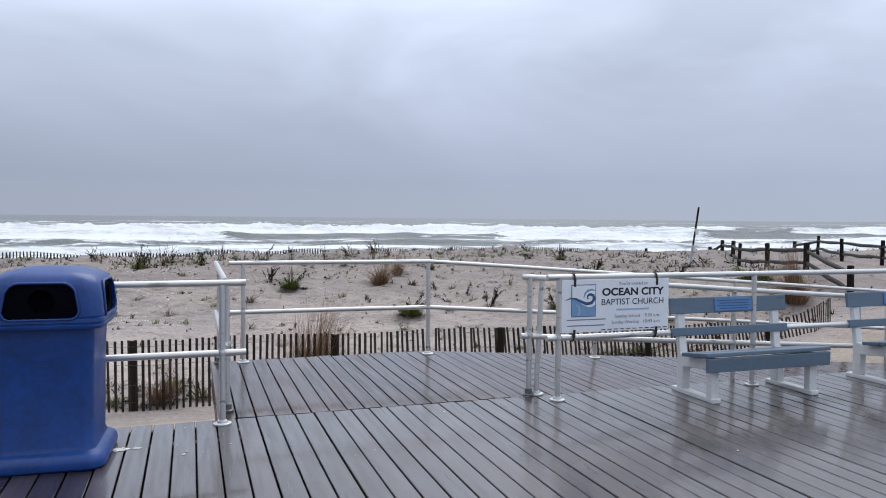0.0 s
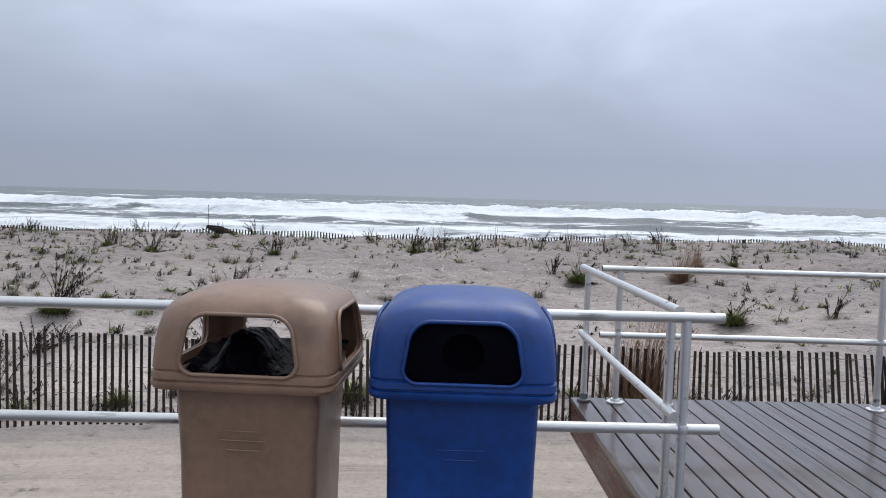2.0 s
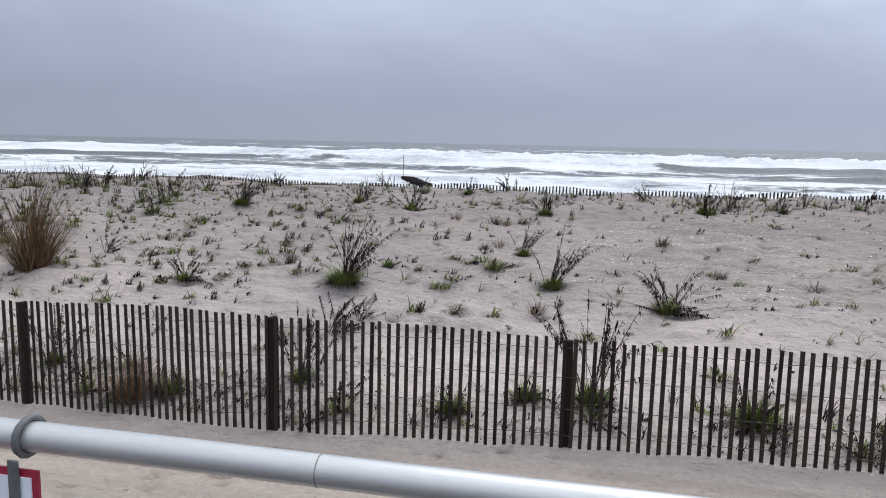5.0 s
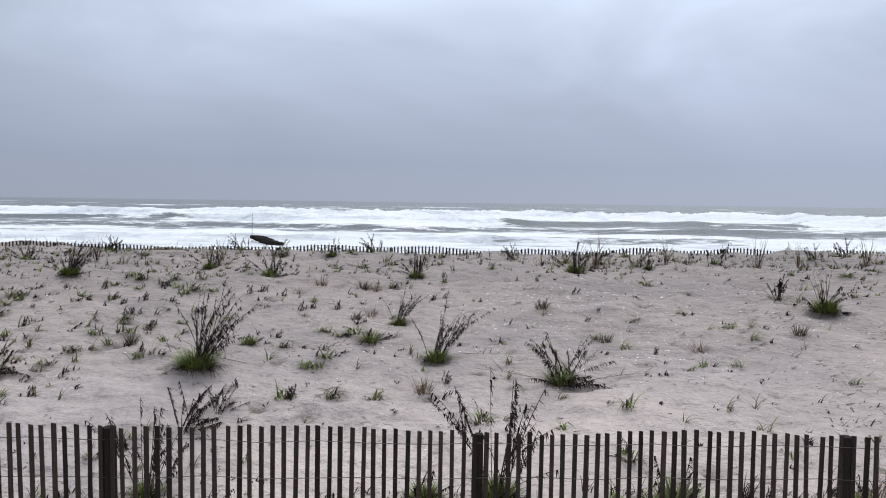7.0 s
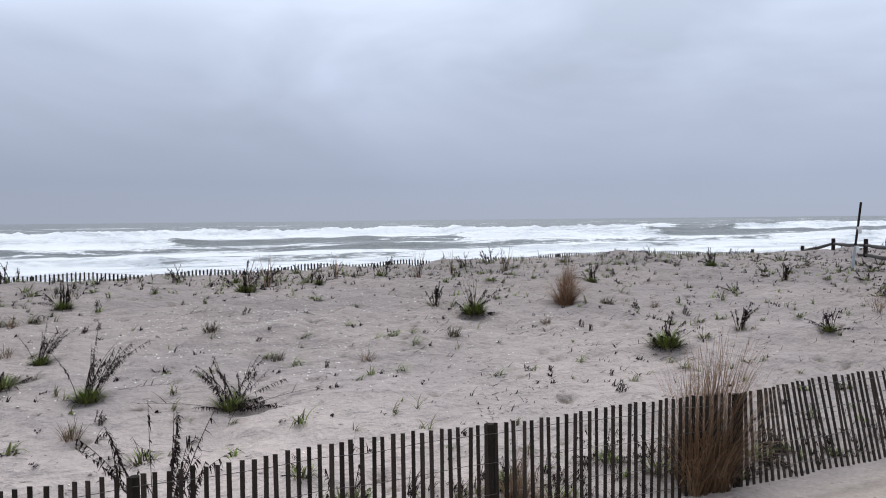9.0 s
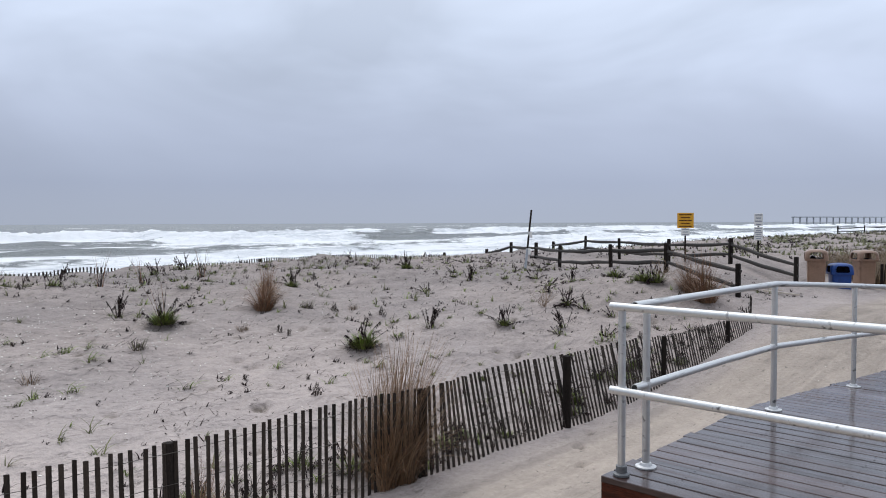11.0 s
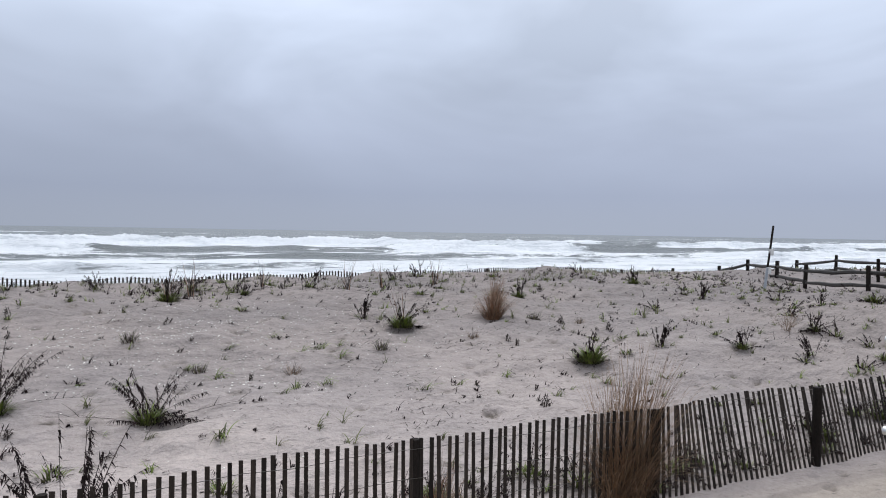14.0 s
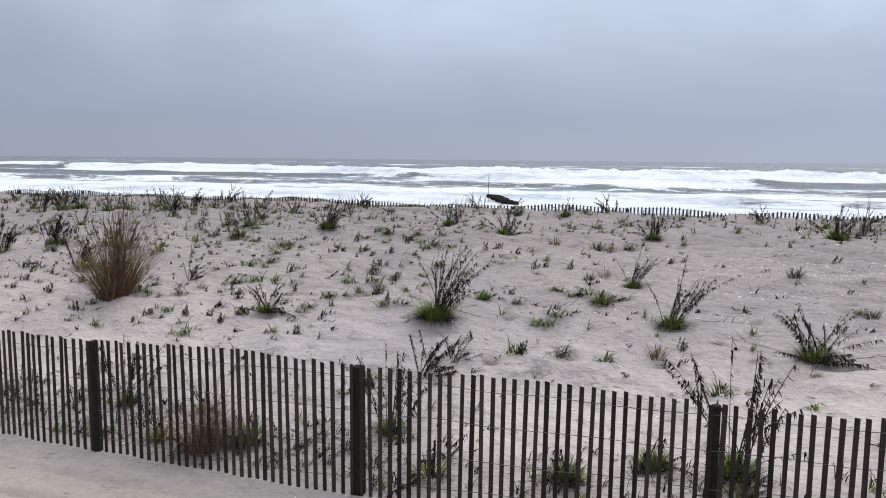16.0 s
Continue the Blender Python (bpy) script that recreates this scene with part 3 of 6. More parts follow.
def build_sea():
    ys = steps((38, 130, 0.7), (130, 360, 1.4), (360, 700, 5), (700, 1500, 40), (1500, 4500, 300))
    xs = steps((-4500, -900, 300), (-900, -300, 25), (-300, -150, 5), (-150, -70, 1.6), (-70, 110, 0.7), (110, 260, 1.8), (260, 420, 5), (420, 1500, 30), (1500, 4500, 300))
    # distance from the dune, height, breadth, how much of its length is breaking, length of the foam before it
    breakers = [(96, 0.8, 5, 0.7, 2.4), (128, 1.2, 6, 0.55, 2.4), (168, 1.7, 7, 0.55, 2.8), (215, 2.3, 8, 0.85, 4.2), (278, 1.9, 9, 0.42, 2.6), (350, 1.5, 11, 0.15, 1.2)]
    verts, foam = [], []
    for y in ys:
        for x in xs:
            z, f = SEA_Z, -0.32
            if y < 900 and abs(x) < 1500:
                # foam left behind in broad streaks, thick on the swash, none past the outer bar
                drift = noise.noise(Vector((x * 0.012, y * 0.03, 3.0))) + 0.5 * noise.noise(Vector((x * 0.035, y * 0.11, 5.0)))
                f = 0.55 * (1 - ramp01(y, 108, 170)) + (0.34 + 0.42 * drift) * (1 - ramp01(y, 190, 270)) - 0.16 - 0.16 * ramp01(y, 200, 260)
                for k, (c, h, wd, often, trail) in enumerate(breakers):
                    cc = c + 0.1 * c * noise.noise(Vector((x * 0.008, k * 4.1, 0.0))) + 4 * noise.noise(Vector((x * 0.04, k * 2.3, 1.0)))
                    d = y - cc
                    if -8 * wd < d < 4 * wd:
                        there = ramp01(noise.noise(Vector((x * 0.014 + 11 * k, k * 7.7, 2.0))) + often - 0.5, 0.0, 0.22)
                        crest = math.exp(-(d / (wd * (0.35 if d < 0 else 0.9))) ** 2)
                        fluff = 0.30 * noise.noise(Vector((x * 0.12, y * 0.1, k))) + there * (0.22 * noise.noise(Vector((x * 0.5, y * 0.4, k))) + 0.16 * noise.noise(Vector((x * 1.1, y * 0.9, k))))
                        z += h * (0.55 + 0.45 * there) * crest * (1 + fluff)
                        wake = math.exp(-(max(0.0, d) / (wd * 0.25)) ** 2) * math.exp(-(min(0.0, d) / (wd * trail)) ** 2)
                        f = max(f, 0.95 * there * wake - 0.12)
                        f -= 0.3 * (1 - there) * math.exp(-((d + 0.4 * wd) / (wd * 0.7)) ** 2)
                        if 0.4 * wd < d < 2.2 * wd:
                            f -= 0.25 * (1 - abs(d / wd - 1.3) / 0.9)
                z += 0.3 * noise.noise(Vector((x * 0.06, y * 0.12, 0.5))) + 0.15 * noise.noise(Vector((x * 0.2, y * 0.35, 4.0)))
                z += 0.7 * ramp01(y, 220, 420) * noise.noise(Vector((x * 0.012, y * 0.05, 8.0)))
                far = noise.noise(Vector((x * 0.016, y * 0.045, 6.0)))
                f = max(f, 0.6 * ramp01(far, 0.42, 0.56) * ramp01(y, 230, 320))
            verts.append((x, y, z))
            foam.append(f)
    w = len(xs)
    faces = [(j * w + i, j * w + i + 1, (j + 1) * w + i + 1, (j + 1) * w + i) for j in range(len(ys) - 1) for i in range(w - 1)]
    ob = mesh_ob("water", verts, faces, SEA, smooth=True)
    at = ob.data.attributes.new("foam", "FLOAT", "POINT")
    at.data.foreach_set("value", foam)
    tagged(ob, "rough grey-green sea with rows of white breakers", "sea", kind="structure")


build_sea()


# ---------------------------------------------------------------- railings of pipe
R_PIPE, TOP, MID = 0.0245, 1.045, 0.53


def rail_post(parent, x, y, z, top, lean=0.0, dark=False):
    p = part("post", tube([(x, y, z + 0.004), (x + lean, y, z + top - R_PIPE * 0.6)], R_PIPE * 0.96, 16), PIPE, parent, smooth=False)
    smooth_by_angle(p)
    if dark:
        f = part("socket", lathe([(0.05, 0.0), (0.05, 0.012), (0.034, 0.02), (0.034, 0.06), (0.028, 0.064)], 20, at=(x, y, z + 0.002)), DARKBASE, p, "dark cast base socket")
    else:
        f = part("base_flange", lathe([(0.066, 0.0), (0.066, 0.009), (0.04, 0.014), (0.034, 0.03), (0.026, 0.032)], 24, at=(x, y, z + 0.002)), FLANGE, p, "round galvanised base flange")
    smooth_by_angle(f)
    return p


def railing(label, top_line, mid_line, posts):
    rail = empty("railing", label, "railing", "boardwalk railings")
    for name, line in (("top_rail", top_line), ("mid_rail", mid_line)):
        smooth_by_angle(part(name, tube(line, R_PIPE, 18), PIPE, rail))
    for k, p in enumerate(posts):
        rail_post(rail, *p)
        x, y, z, t = p[:4]
        c = part("weld_collar", lathe([(0.03, -0.02), (0.033, -0.008), (0.033, 0.008), (0.03, 0.02)], 16, at=(x + (p[4] if len(p) > 4 else 0) * 0.5, y, z + t * MID / TOP)), PIPE, rail)
        smooth_by_angle(c, 60)
    return rail


RAIL_Y = 6.93
post_x = [-0.03 - 2.018 * k for k in range(0, 9)]
long_rail = railing("galvanised pipe railing along the boardwalk edge", [(-18, RAIL_Y, TOP), (0.14, RAIL_Y, TOP)], [(-18, RAIL_Y, MID), (0.14, RAIL_Y, MID)],
        [(x, RAIL_Y, 0, TOP) for x in post_x])
for x, z in ((-4.26, TOP), (-3.21, TOP), (-4.26, MID), (-8.3, TOP), (-8.3, MID)):
    smooth_by_angle(part("pipe_joint", tube([(x - 0.001, RAIL_Y, z), (x + 0.001, RAIL_Y, z)], R_PIPE + 0.0004, 18), RUSTY, long_rail, "dull butt joint between pipes"))
railing("galvanised pipe railing across the end of the platform", [(0.0, 7.12, TOP), (0.0, 9.36, TOP)], [(0.0, 7.12, MID), (0.0, 9.36, MID)],
        [(0.02, 7.29, 0, TOP, 0, True), (0.03, 9.30, 0, TOP, 0, True)])


def ramp_z(x):
    return -0.072 * max(0.0, min(x, 13.0) - 2.35) - 0.036 * max(0.0, min(x, 15.0) - 13.0)


line = [(0.13, 9.27), (0.4, 9.26), (1.4, 9.24), (2.3, 9.19), (3.4, 9.17), (4.4, 9.15), (6.4, 9.08), (8.4, 8.98), (10.3, 8.87), (12.3, 8.72), (14.2, 8.58), (16.2, 8.5), (18.2, 8.46)]
ramp_rail = railing("galvanised pipe railing on the seaward side of the ramp", [(x, y, TOP + ramp_z(x)) for x, y in line], [(x, y, MID + ramp_z(x)) for x, y in line],
        [(x, y, ramp_z(x), TOP) for x, y in ((0.27, 9.265), (2.28, 9.195), (4.4, 9.15), (6.4, 9.08), (8.4, 8.98), (10.3, 8.87), (12.3, 8.72), (14.2, 8.58), (16.2, 8.5), (18.1, 8.46))])
# black discs on the closed ends stand in for the shade inside the pipes
for z in (TOP, MID):
    smooth_by_angle(part("pipe_mouth", tube([(0.1285, 9.27, z), (0.1315, 9.27, z)], 0.0195, 14), RUBBER, ramp_rail, "black disc for the shaded mouth of the pipe"))
line = [(2.45, 7.09), (2.6, 7.09), (4.7, 7.1), (6.7, 7.12), (8.7, 7.14), (11, 7.16), (14, 7.18)]
railing("galvanised pipe handrail on the landward side of the ramp", [(x, y, TOP + ramp_z(x)) for x, y in line], [(x, y, MID + ramp_z(x)) for x, y in line],
        [(2.53, 7.09, 0, TOP, 0, True), (2.61, 7.11, 0, TOP, 0.045), (4.7, 7.1, ramp_z(4.7), TOP), (6.7, 7.12, ramp_z(6.7), TOP), (8.7, 7.14, ramp_z(8.7), TOP)])
railing("galvanised pipe railing behind the benches", [(2.58, 6.86, TOP), (16, 6.86, TOP)], [(2.58, 6.86, MID), (16, 6.86, MID)],
        [(2.69, 6.86, 0, TOP), (4.72, 6.86, 0, TOP), (6.75, 6.86, 0, TOP), (8.78, 6.86, 0, TOP), (10.8, 6.86, 0, TOP)])


# ---------------------------------------------------------------- snow fences
SLAT_PITCH = 0.0925


def slat_mesh(name, w, t, h):
    """A thin sawn slat that stands on its foot, with a slightly cut top."""
    v = [(-w / 2, -t / 2, 0), (w / 2, -t / 2, 0), (w / 2, t / 2, 0), (-w / 2, t / 2, 0),
         (-w / 2, -t / 2, h), (w / 2, -t / 2, h - 0.006), (w / 2, t / 2, h - 0.006), (-w / 2, t / 2, h)]
    me = bpy.data.meshes.new(name)
    me.from_pydata(v, [], [(3, 2, 1, 0), (4, 5, 6, 7), (0, 1, 5, 4), (1, 2, 6, 5), (2, 3, 7, 6), (3, 0, 4, 7)])
    me.materials.append(SLAT)
    return me


SLAT_ME = [slat_mesh("slat", w, 0.009, 1.3) for w in (0.035, 0.038, 0.041, 0.034)]


def snow_fence(label, way, top, foot, posts, group, parts=(None, None), lean=lambda x: 0.0, back=lambda x: 0.0, rng=None, pitch=SLAT_PITCH, sag=0.05):
    """Slats on twisted wires. way: (x, y) points of its line; top(x), foot(x): heights along it."""
    rng = rng or random.Random(5)
    fence = empty("snow_fence", label, "fence", group)
    pts = [Vector((x, y, 0)) for x, y in way]
    run = []
    carry = 0.0
    for a, b in zip(pts, pts[1:]):
        d = (b - a).length
        s = carry
        while s < d:
            p = a + (b - a) * s / d
            run.append((p.x, p.y, math.atan2(b.y - a.y, b.x - a.x)))
            s += pitch * rng.uniform(0.97, 1.03)
        carry = s - d
    rest_v, rest_f = [], []
    for x, y, ang in run:
        wob = 0.03 * math.sin(x * 1.9) + 0.02 * math.sin(x * 4.3 + 1)
        t = top(x) + rng.uniform(-0.012, 0.012) + sag * 0.35 * math.sin(x * 2.05)
        f = foot(x) - 0.05
        tilt = lean(x) + rng.gauss(0, 0.005) + 0.010 * math.sin(x * 0.9)
        t -= 0.17 * math.sin(back(x))
        pitchy = rng.gauss(0, 0.010) - back(x)
        m = Matrix.Translation((x, y + wob * 0.4, f)) @ Matrix.Rotation(ang + rng.gauss(0, 0.05), 4, "Z") @ Matrix.Rotation(tilt, 4, "Y") @ Matrix.Rotation(pitchy, 4, "X") @ Matrix.Diagonal((1, 1, max(0.1, (t - f)) / 1.3 / math.cos(back(x)), 1))
        me = SLAT_ME[rng.randrange(4)]
        if parts[0] is None or parts[0] <= x <= parts[1]:
            ob = new("slat", me)
            ob.parent = fence
            ob.matrix_basis = m
        else:
            k = len(rest_v)
            rest_v += [m @ v.co for v in me.vertices]
            rest_f += [[k + i for i in p.vertices] for p in me.polygons]
    if rest_v:
        ob = mesh_ob("far_slats", rest_v, rest_f, SLAT, fence)
        tagged(ob, kind="stuff")
    for x, y, r, h in posts:
        f = foot(x)
        p = part("post", tube([(x, y + 0.05, f - 0.1), (x, y + 0.05, f + (top(x) - f) * 0.5), (x, y + 0.05, top(x) + h - 0.04)], [r, r * 0.98, r * 0.93], 10), POST, fence, "round dark timber post")
        smooth_by_angle(p)
    for k in range(4):
        u = (0.12, 0.36, 0.64, 0.9)[k]
        line = []
        for i in range(0, len(run), 5):
            x, y, ang = run[i]
            line.append((x, y - 0.008 + 0.012 * (i % 2) + (top(x) - foot(x)) * u * math.sin(back(x)), foot(x) + (top(x) - foot(x)) * u + 0.012 * math.sin(x * 5 + k)))
        part("wire", tube(line, 0.0032, 4), WIRE, fence)
    return fence


def near_top(x):
    return -0.29 - 0.03 * ramp01(x, -2, 4) - 0.09 * ramp01(x, 5, 9) + 0.03 * math.exp(-((x + 7) / 1.6) ** 2) - 0.06 * ramp01(-x, 9, 12) + 0.36 * ramp01(x, 10.6, 12.7)


snow_fence("weathered dark wooden snow fence at the foot of the dune", [(-17, 13.1), (-11, 12.9), (-7.2, 12.85), (-4.1, 12.92), (-1.1, 13.0), (1.9, 12.95), (4.8, 12.88), (8, 12.93), (11.8, 13.0), (12.6, 13.4)],
           near_top, lambda x: ground(x, 12.9), [(-16.3, 13.05, 0.05, 0.0), (-13.2, 12.96, 0.05, 0.01), (-10.2, 12.86, 0.05, 0.01), (-7.16, 12.85, 0.058, 0.0), (-4.12, 12.92, 0.04, 0.0), (-1.07, 12.99, 0.05, 0.01), (1.94, 12.95, 0.05, 0.0),
            (4.79, 12.88, 0.062, 0.02), (7.8, 12.93, 0.045, 0.02), (10.6, 12.98, 0.045, 0.02)], "snow fences", (-13.5, 12.7), lean=lambda x: 0.03 * ramp01(x, 2.0, 3.2) - 0.1 * ramp01(x, 9.0, 11.5), back=lambda x: 0.26 * ramp01(x, 1.8, 3.0) * (1 - ramp01(x, 11.2, 12.4)), rng=random.Random(11))


def crest_y(x):
    return 27.0 + 0.5 * math.sin(x * 0.11)


snow_fence("half-buried snow fence along the dune crest", [(x, crest_y(x)) for x in range(-60, 18, 3)] + [(17.6, crest_y(17.6))],
           lambda x: ground(x, crest_y(x)) + 0.135 + 0.04 * math.sin(x * 0.7) + 0.03 * math.sin(x * 2.3), lambda x: ground(x, crest_y(x)) - 0.1,
           [(x, crest_y(x), 0.05, 0.015) for x in range(-57, 18, 3)] + [(17.6, crest_y(17.6), 0.06, 0.1)], "snow fences", (-13.5, 13.0), rng=random.Random(12))


# ---------------------------------------------------------------- litter bins
def squircle(half, r, seg=6):
    """A rounded square's outline, counter-clockwise."""
    pts = []
    for cx, cy, a0 in ((1, 1, 0), (-1, 1, 90), (-1, -1, 180), (1, -1, 270)):
        for k in range(seg + 1):
            a = radians(a0 + 90 * k / seg)
            pts.append((cx * (half - r) + r * math.cos(a), cy * (half - r) + r * math.sin(a)))
    return pts


def loft(sections, bm=None, cap_low=True, cap_high=True):
    """A skin over rounded-square sections (half width, corner radius, height)."""
    bm = bm or bmesh.new()
    rings = []
    for half, r, z in sections:
        ring = []
        pts = squircle(half, r)
        for i, (x, y) in enumerate(pts):
            ring.append(bm.verts.new((x, y, z)))
        rings.append(ring)
    n = len(rings[0])
    for a, b in zip(rings, rings[1:]):
        for k in range(n):
            bm.faces.new((a[k], a[(k + 1) % n], b[(k + 1) % n], b[k]))
    if cap_low:
        bm.faces.new(rings[0][::-1])
    if cap_high:
        bm.faces.new(rings[-1])
    return bm


def rounded_prism(w, h, r, length, axis, z):
    """A bar with a rounded, slightly domed outline, to cut windows."""
    pts = []
    for cx, cz, a0, rr in ((1, 1, 0, r), (-1, 1, 90, r), (-1, -1, 180, r * 0.55), (1, -1, 270, r * 0.55)):
        for k in range(7):
            a = radians(a0 + 15 * k)
            narrow = 0.93 if cz > 0 else 1.0
            pts.append((cx * (w / 2 * narrow - rr) + rr * math.cos(a), cz * (h / 2 - rr) + rr * math.sin(a)))
    pts = [(u, v + 0.012 * (1 - (2 * u / w) ** 2) * (1 if v > 0 else -1)) for u, v in pts]
    bm = bmesh.new()
    rings = [[bm.verts.new((u, s * length / 2, z + v) if axis == "y" else (s * length / 2, u, z + v)) for u, v in pts] for s in (-1, 1)]
    n = len(pts)
    for k in range(n):
        bm.faces.new((rings[0][k], rings[0][(k + 1) % n], rings[1][(k + 1) % n], rings[1][k]))
    bm.faces.new(rings[0][::-1])
    bm.faces.new(rings[1])
    bmesh.ops.recalc_face_normals(bm, faces=bm.faces)
    return bm


def cut(bm, cutters):
    """bm less the cutters, as a fresh bmesh."""
    def tmp(b):
        me = bpy.data.meshes.new("tmp")
        b.to_mesh(me)
        b.free()
        o = bpy.data.objects.new("tmp", me)
        scene.collection.objects.link(o)
        return o
    bmesh.ops.recalc_face_normals(bm, faces=bm.faces)
    body = tmp(bm)
    tools = [tmp(c) for c in cutters]
    for t in tools:
        mod = body.modifiers.new("cut", "BOOLEAN")
        mod.operation, mod.solver, mod.object = "DIFFERENCE", "EXACT", t
    bpy.context.view_layer.update()
    me = bpy.data.meshes.new_from_object(body.evaluated_get(bpy.context.evaluated_depsgraph_get()))
    out = bmesh.new()
    out.from_mesh(me)
    for o in (body, *tools):
        bpy.data.objects.remove(o)
    return out


LID_OUT = [(0.306, 0.07, 0.852), (0.329, 0.075, 0.858), (0.335, 0.075, 0.871), (0.334, 0.075, 0.884), (0.326, 0.075, 0.888), (0.326, 0.075, 0.892), (0.334, 0.075, 0.896),
           (0.332, 0.075, 0.919), (0.325, 0.075, 0.923), (0.325, 0.075, 0.927), (0.330, 0.075, 0.931), (0.326, 0.08, 0.997), (0.317, 0.085, 1.074), (0.306, 0.09, 1.121), (0.286, 0.10, 1.155),
           (0.251, 0.11, 1.180), (0.199, 0.11, 1.199), (0.136, 0.09, 1.210), (0.063, 0.04, 1.215)]


def litter_bin(name, label, mat, m, flap=False, group="litter bins"):
    bin_ = empty(name, label, "litter bin", group, m=m)
    body = loft([(0.315, 0.09, 0.0), (0.33, 0.09, 0.015), (0.333, 0.09, 0.045), (0.326, 0.09, 0.075), (0.305, 0.085, 0.098), (0.275, 0.07, 0.11), (0.262, 0.06, 0.14), (0.268, 0.06, 0.6), (0.278, 0.06, 0.905), (0.266, 0.055, 0.905), (0.246, 0.05, 0.12)] if flap
                else [(0.245, 0.06, 0.0), (0.253, 0.06, 0.02), (0.245, 0.06, 0.06), (0.254, 0.06, 0.6), (0.268, 0.06, 0.905), (0.256, 0.055, 0.905), (0.232, 0.05, 0.12)])
    smooth_by_angle(part("body", body, mat, bin_), 35)
    shell = loft(LID_OUT)
    inner = loft([(h - 0.014, max(0.02, r - 0.014), z if i else z - 0.02) for i, (h, r, z) in enumerate(s for s in LID_OUT if s[2] < 1.205 and not 0.883 < s[2] < 0.893)][:-1] + [(0.15, 0.09, 1.188)])
    bmesh.ops.recalc_face_normals(inner, faces=inner.faces)
    holes = [rounded_prism(0.41, 0.195, 0.072, 0.9, "y", 1.022), rounded_prism(0.41, 0.195, 0.072, 0.9, "x", 1.022)]
    lid_ob = part("lid", cut(shell, [inner] + holes), mat, bin_)
    smooth_by_angle(lid_ob, 35)
    for k in range(4):
        turn = Matrix.Rotation(k * math.pi / 2, 4, "Z")
        pts = []
        for cx, cz, a0, rr in ((1, 1, 0, 0.075), (-1, 1, 90, 0.075), (-1, -1, 180, 0.045), (1, -1, 270, 0.045)):
            for q in range(6):
                a = radians(a0 + 18 * q)
                nar = 0.93 if cz > 0 else 1.0
                u, v = cx * (0.208 * nar - rr) + rr * math.cos(a), cz * (0.101 - rr) + rr * math.sin(a)
                v += 0.012 * (1 - (2 * u / 0.41) ** 2) * (1 if v > 0 else -1)
                pts.append(turn @ Vector((u, -0.328 + 0.15 * max(0, v + 0.02) - 0.004, 1.022 + v)))
        rim = part("opening_rim", tube(pts + pts[:2], 0.008, 6, caps=False), mat, lid_ob)
        smooth_by_angle(rim, 80)
        if flap:
            ring = bmesh.new()
            seg = 40
            c = Vector((0, -0.308, 1.022))
            vo, vi, vb = [], [], []
            for i in range(seg):
                a = 2 * math.pi * i / seg
                rr = ((abs(math.cos(a)) / 0.205) ** 4.5 + (abs(math.sin(a)) / 0.104) ** 4.5) ** (-1 / 4.5)
                v = rr * math.sin(a)
                vo.append(ring.verts.new(turn @ (c + Vector((rr * math.cos(a) * (0.97 if v > 0 else 1), -0.004 + 0.15 * max(0, v + 0.02), v)))))
                vi.append(ring.verts.new(turn @ (c + Vector((0.072 * math.cos(a), -0.008, 0.072 * math.sin(a))))))
                vb.append(ring.verts.new(turn @ (c + Vector((0.068 * math.cos(a), 0.05, 0.068 * math.sin(a))))))
            for i in range(seg):
                j = (i + 1) % seg
                ring.faces.new((vo[i], vo[j], vi[j], vi[i]))
                ring.faces.new((vi[i], vi[j], vb[j], vb[i]))
            ring.faces.new(vb)
            part("flap_panel", ring, BLACKP, lid_ob, "black panel with a round hole")
    if not flap:
        bag = bmesh.new()
        bmesh.ops.create_grid(bag, x_segments=26, y_segments=26, size=0.27)
        # the hump at the left is added for the dark, shaded inside of the lid
        for v in bag.verts:
            e = max(abs(v.co.x), abs(v.co.y)) / 0.27
            folds = 0.016 * noise.noise(Vector((v.co.x * 26, v.co.y * 7, 1.0))) * e
            v.co.z = 0.915 + 0.02 * (v.co.y + 0.27) / 0.54 - 0.08 * (1 - e ** 3) + 0.02 * noise.noise(v.co * 9) + folds + 0.15 * math.exp(-((v.co.x + 0.085) / 0.10) ** 4 - ((v.co.y - 0.07) / 0.15) ** 4)
        part("bin_bag", bag, BAG, bin_, "crumpled black bin bag", smooth=True)
    # raised lettering panel, blank
    for k, w in enumerate((0.12, 0.17, 0.12)):
        part("moulded_mark", box_bm(w, 0.004, 0.005, (0, -0.2695, 0.70 - 0.035 * k), 0.0015, 1), mat, bin_)
    return bin_


litter_bin("litter_bin", "tan plastic litter bin with a domed open lid", TAN, pose(-1.836, 6.52, 0, 0, 0, -5) @ Matrix.Diagonal((1.015, 1.015, 1, 1)))
litter_bin("recycling_bin", "blue plastic recycling bin with a black round-holed flap", BLUE, pose(-1.062, 6.46, 0, 0, 0, -3), flap=True)


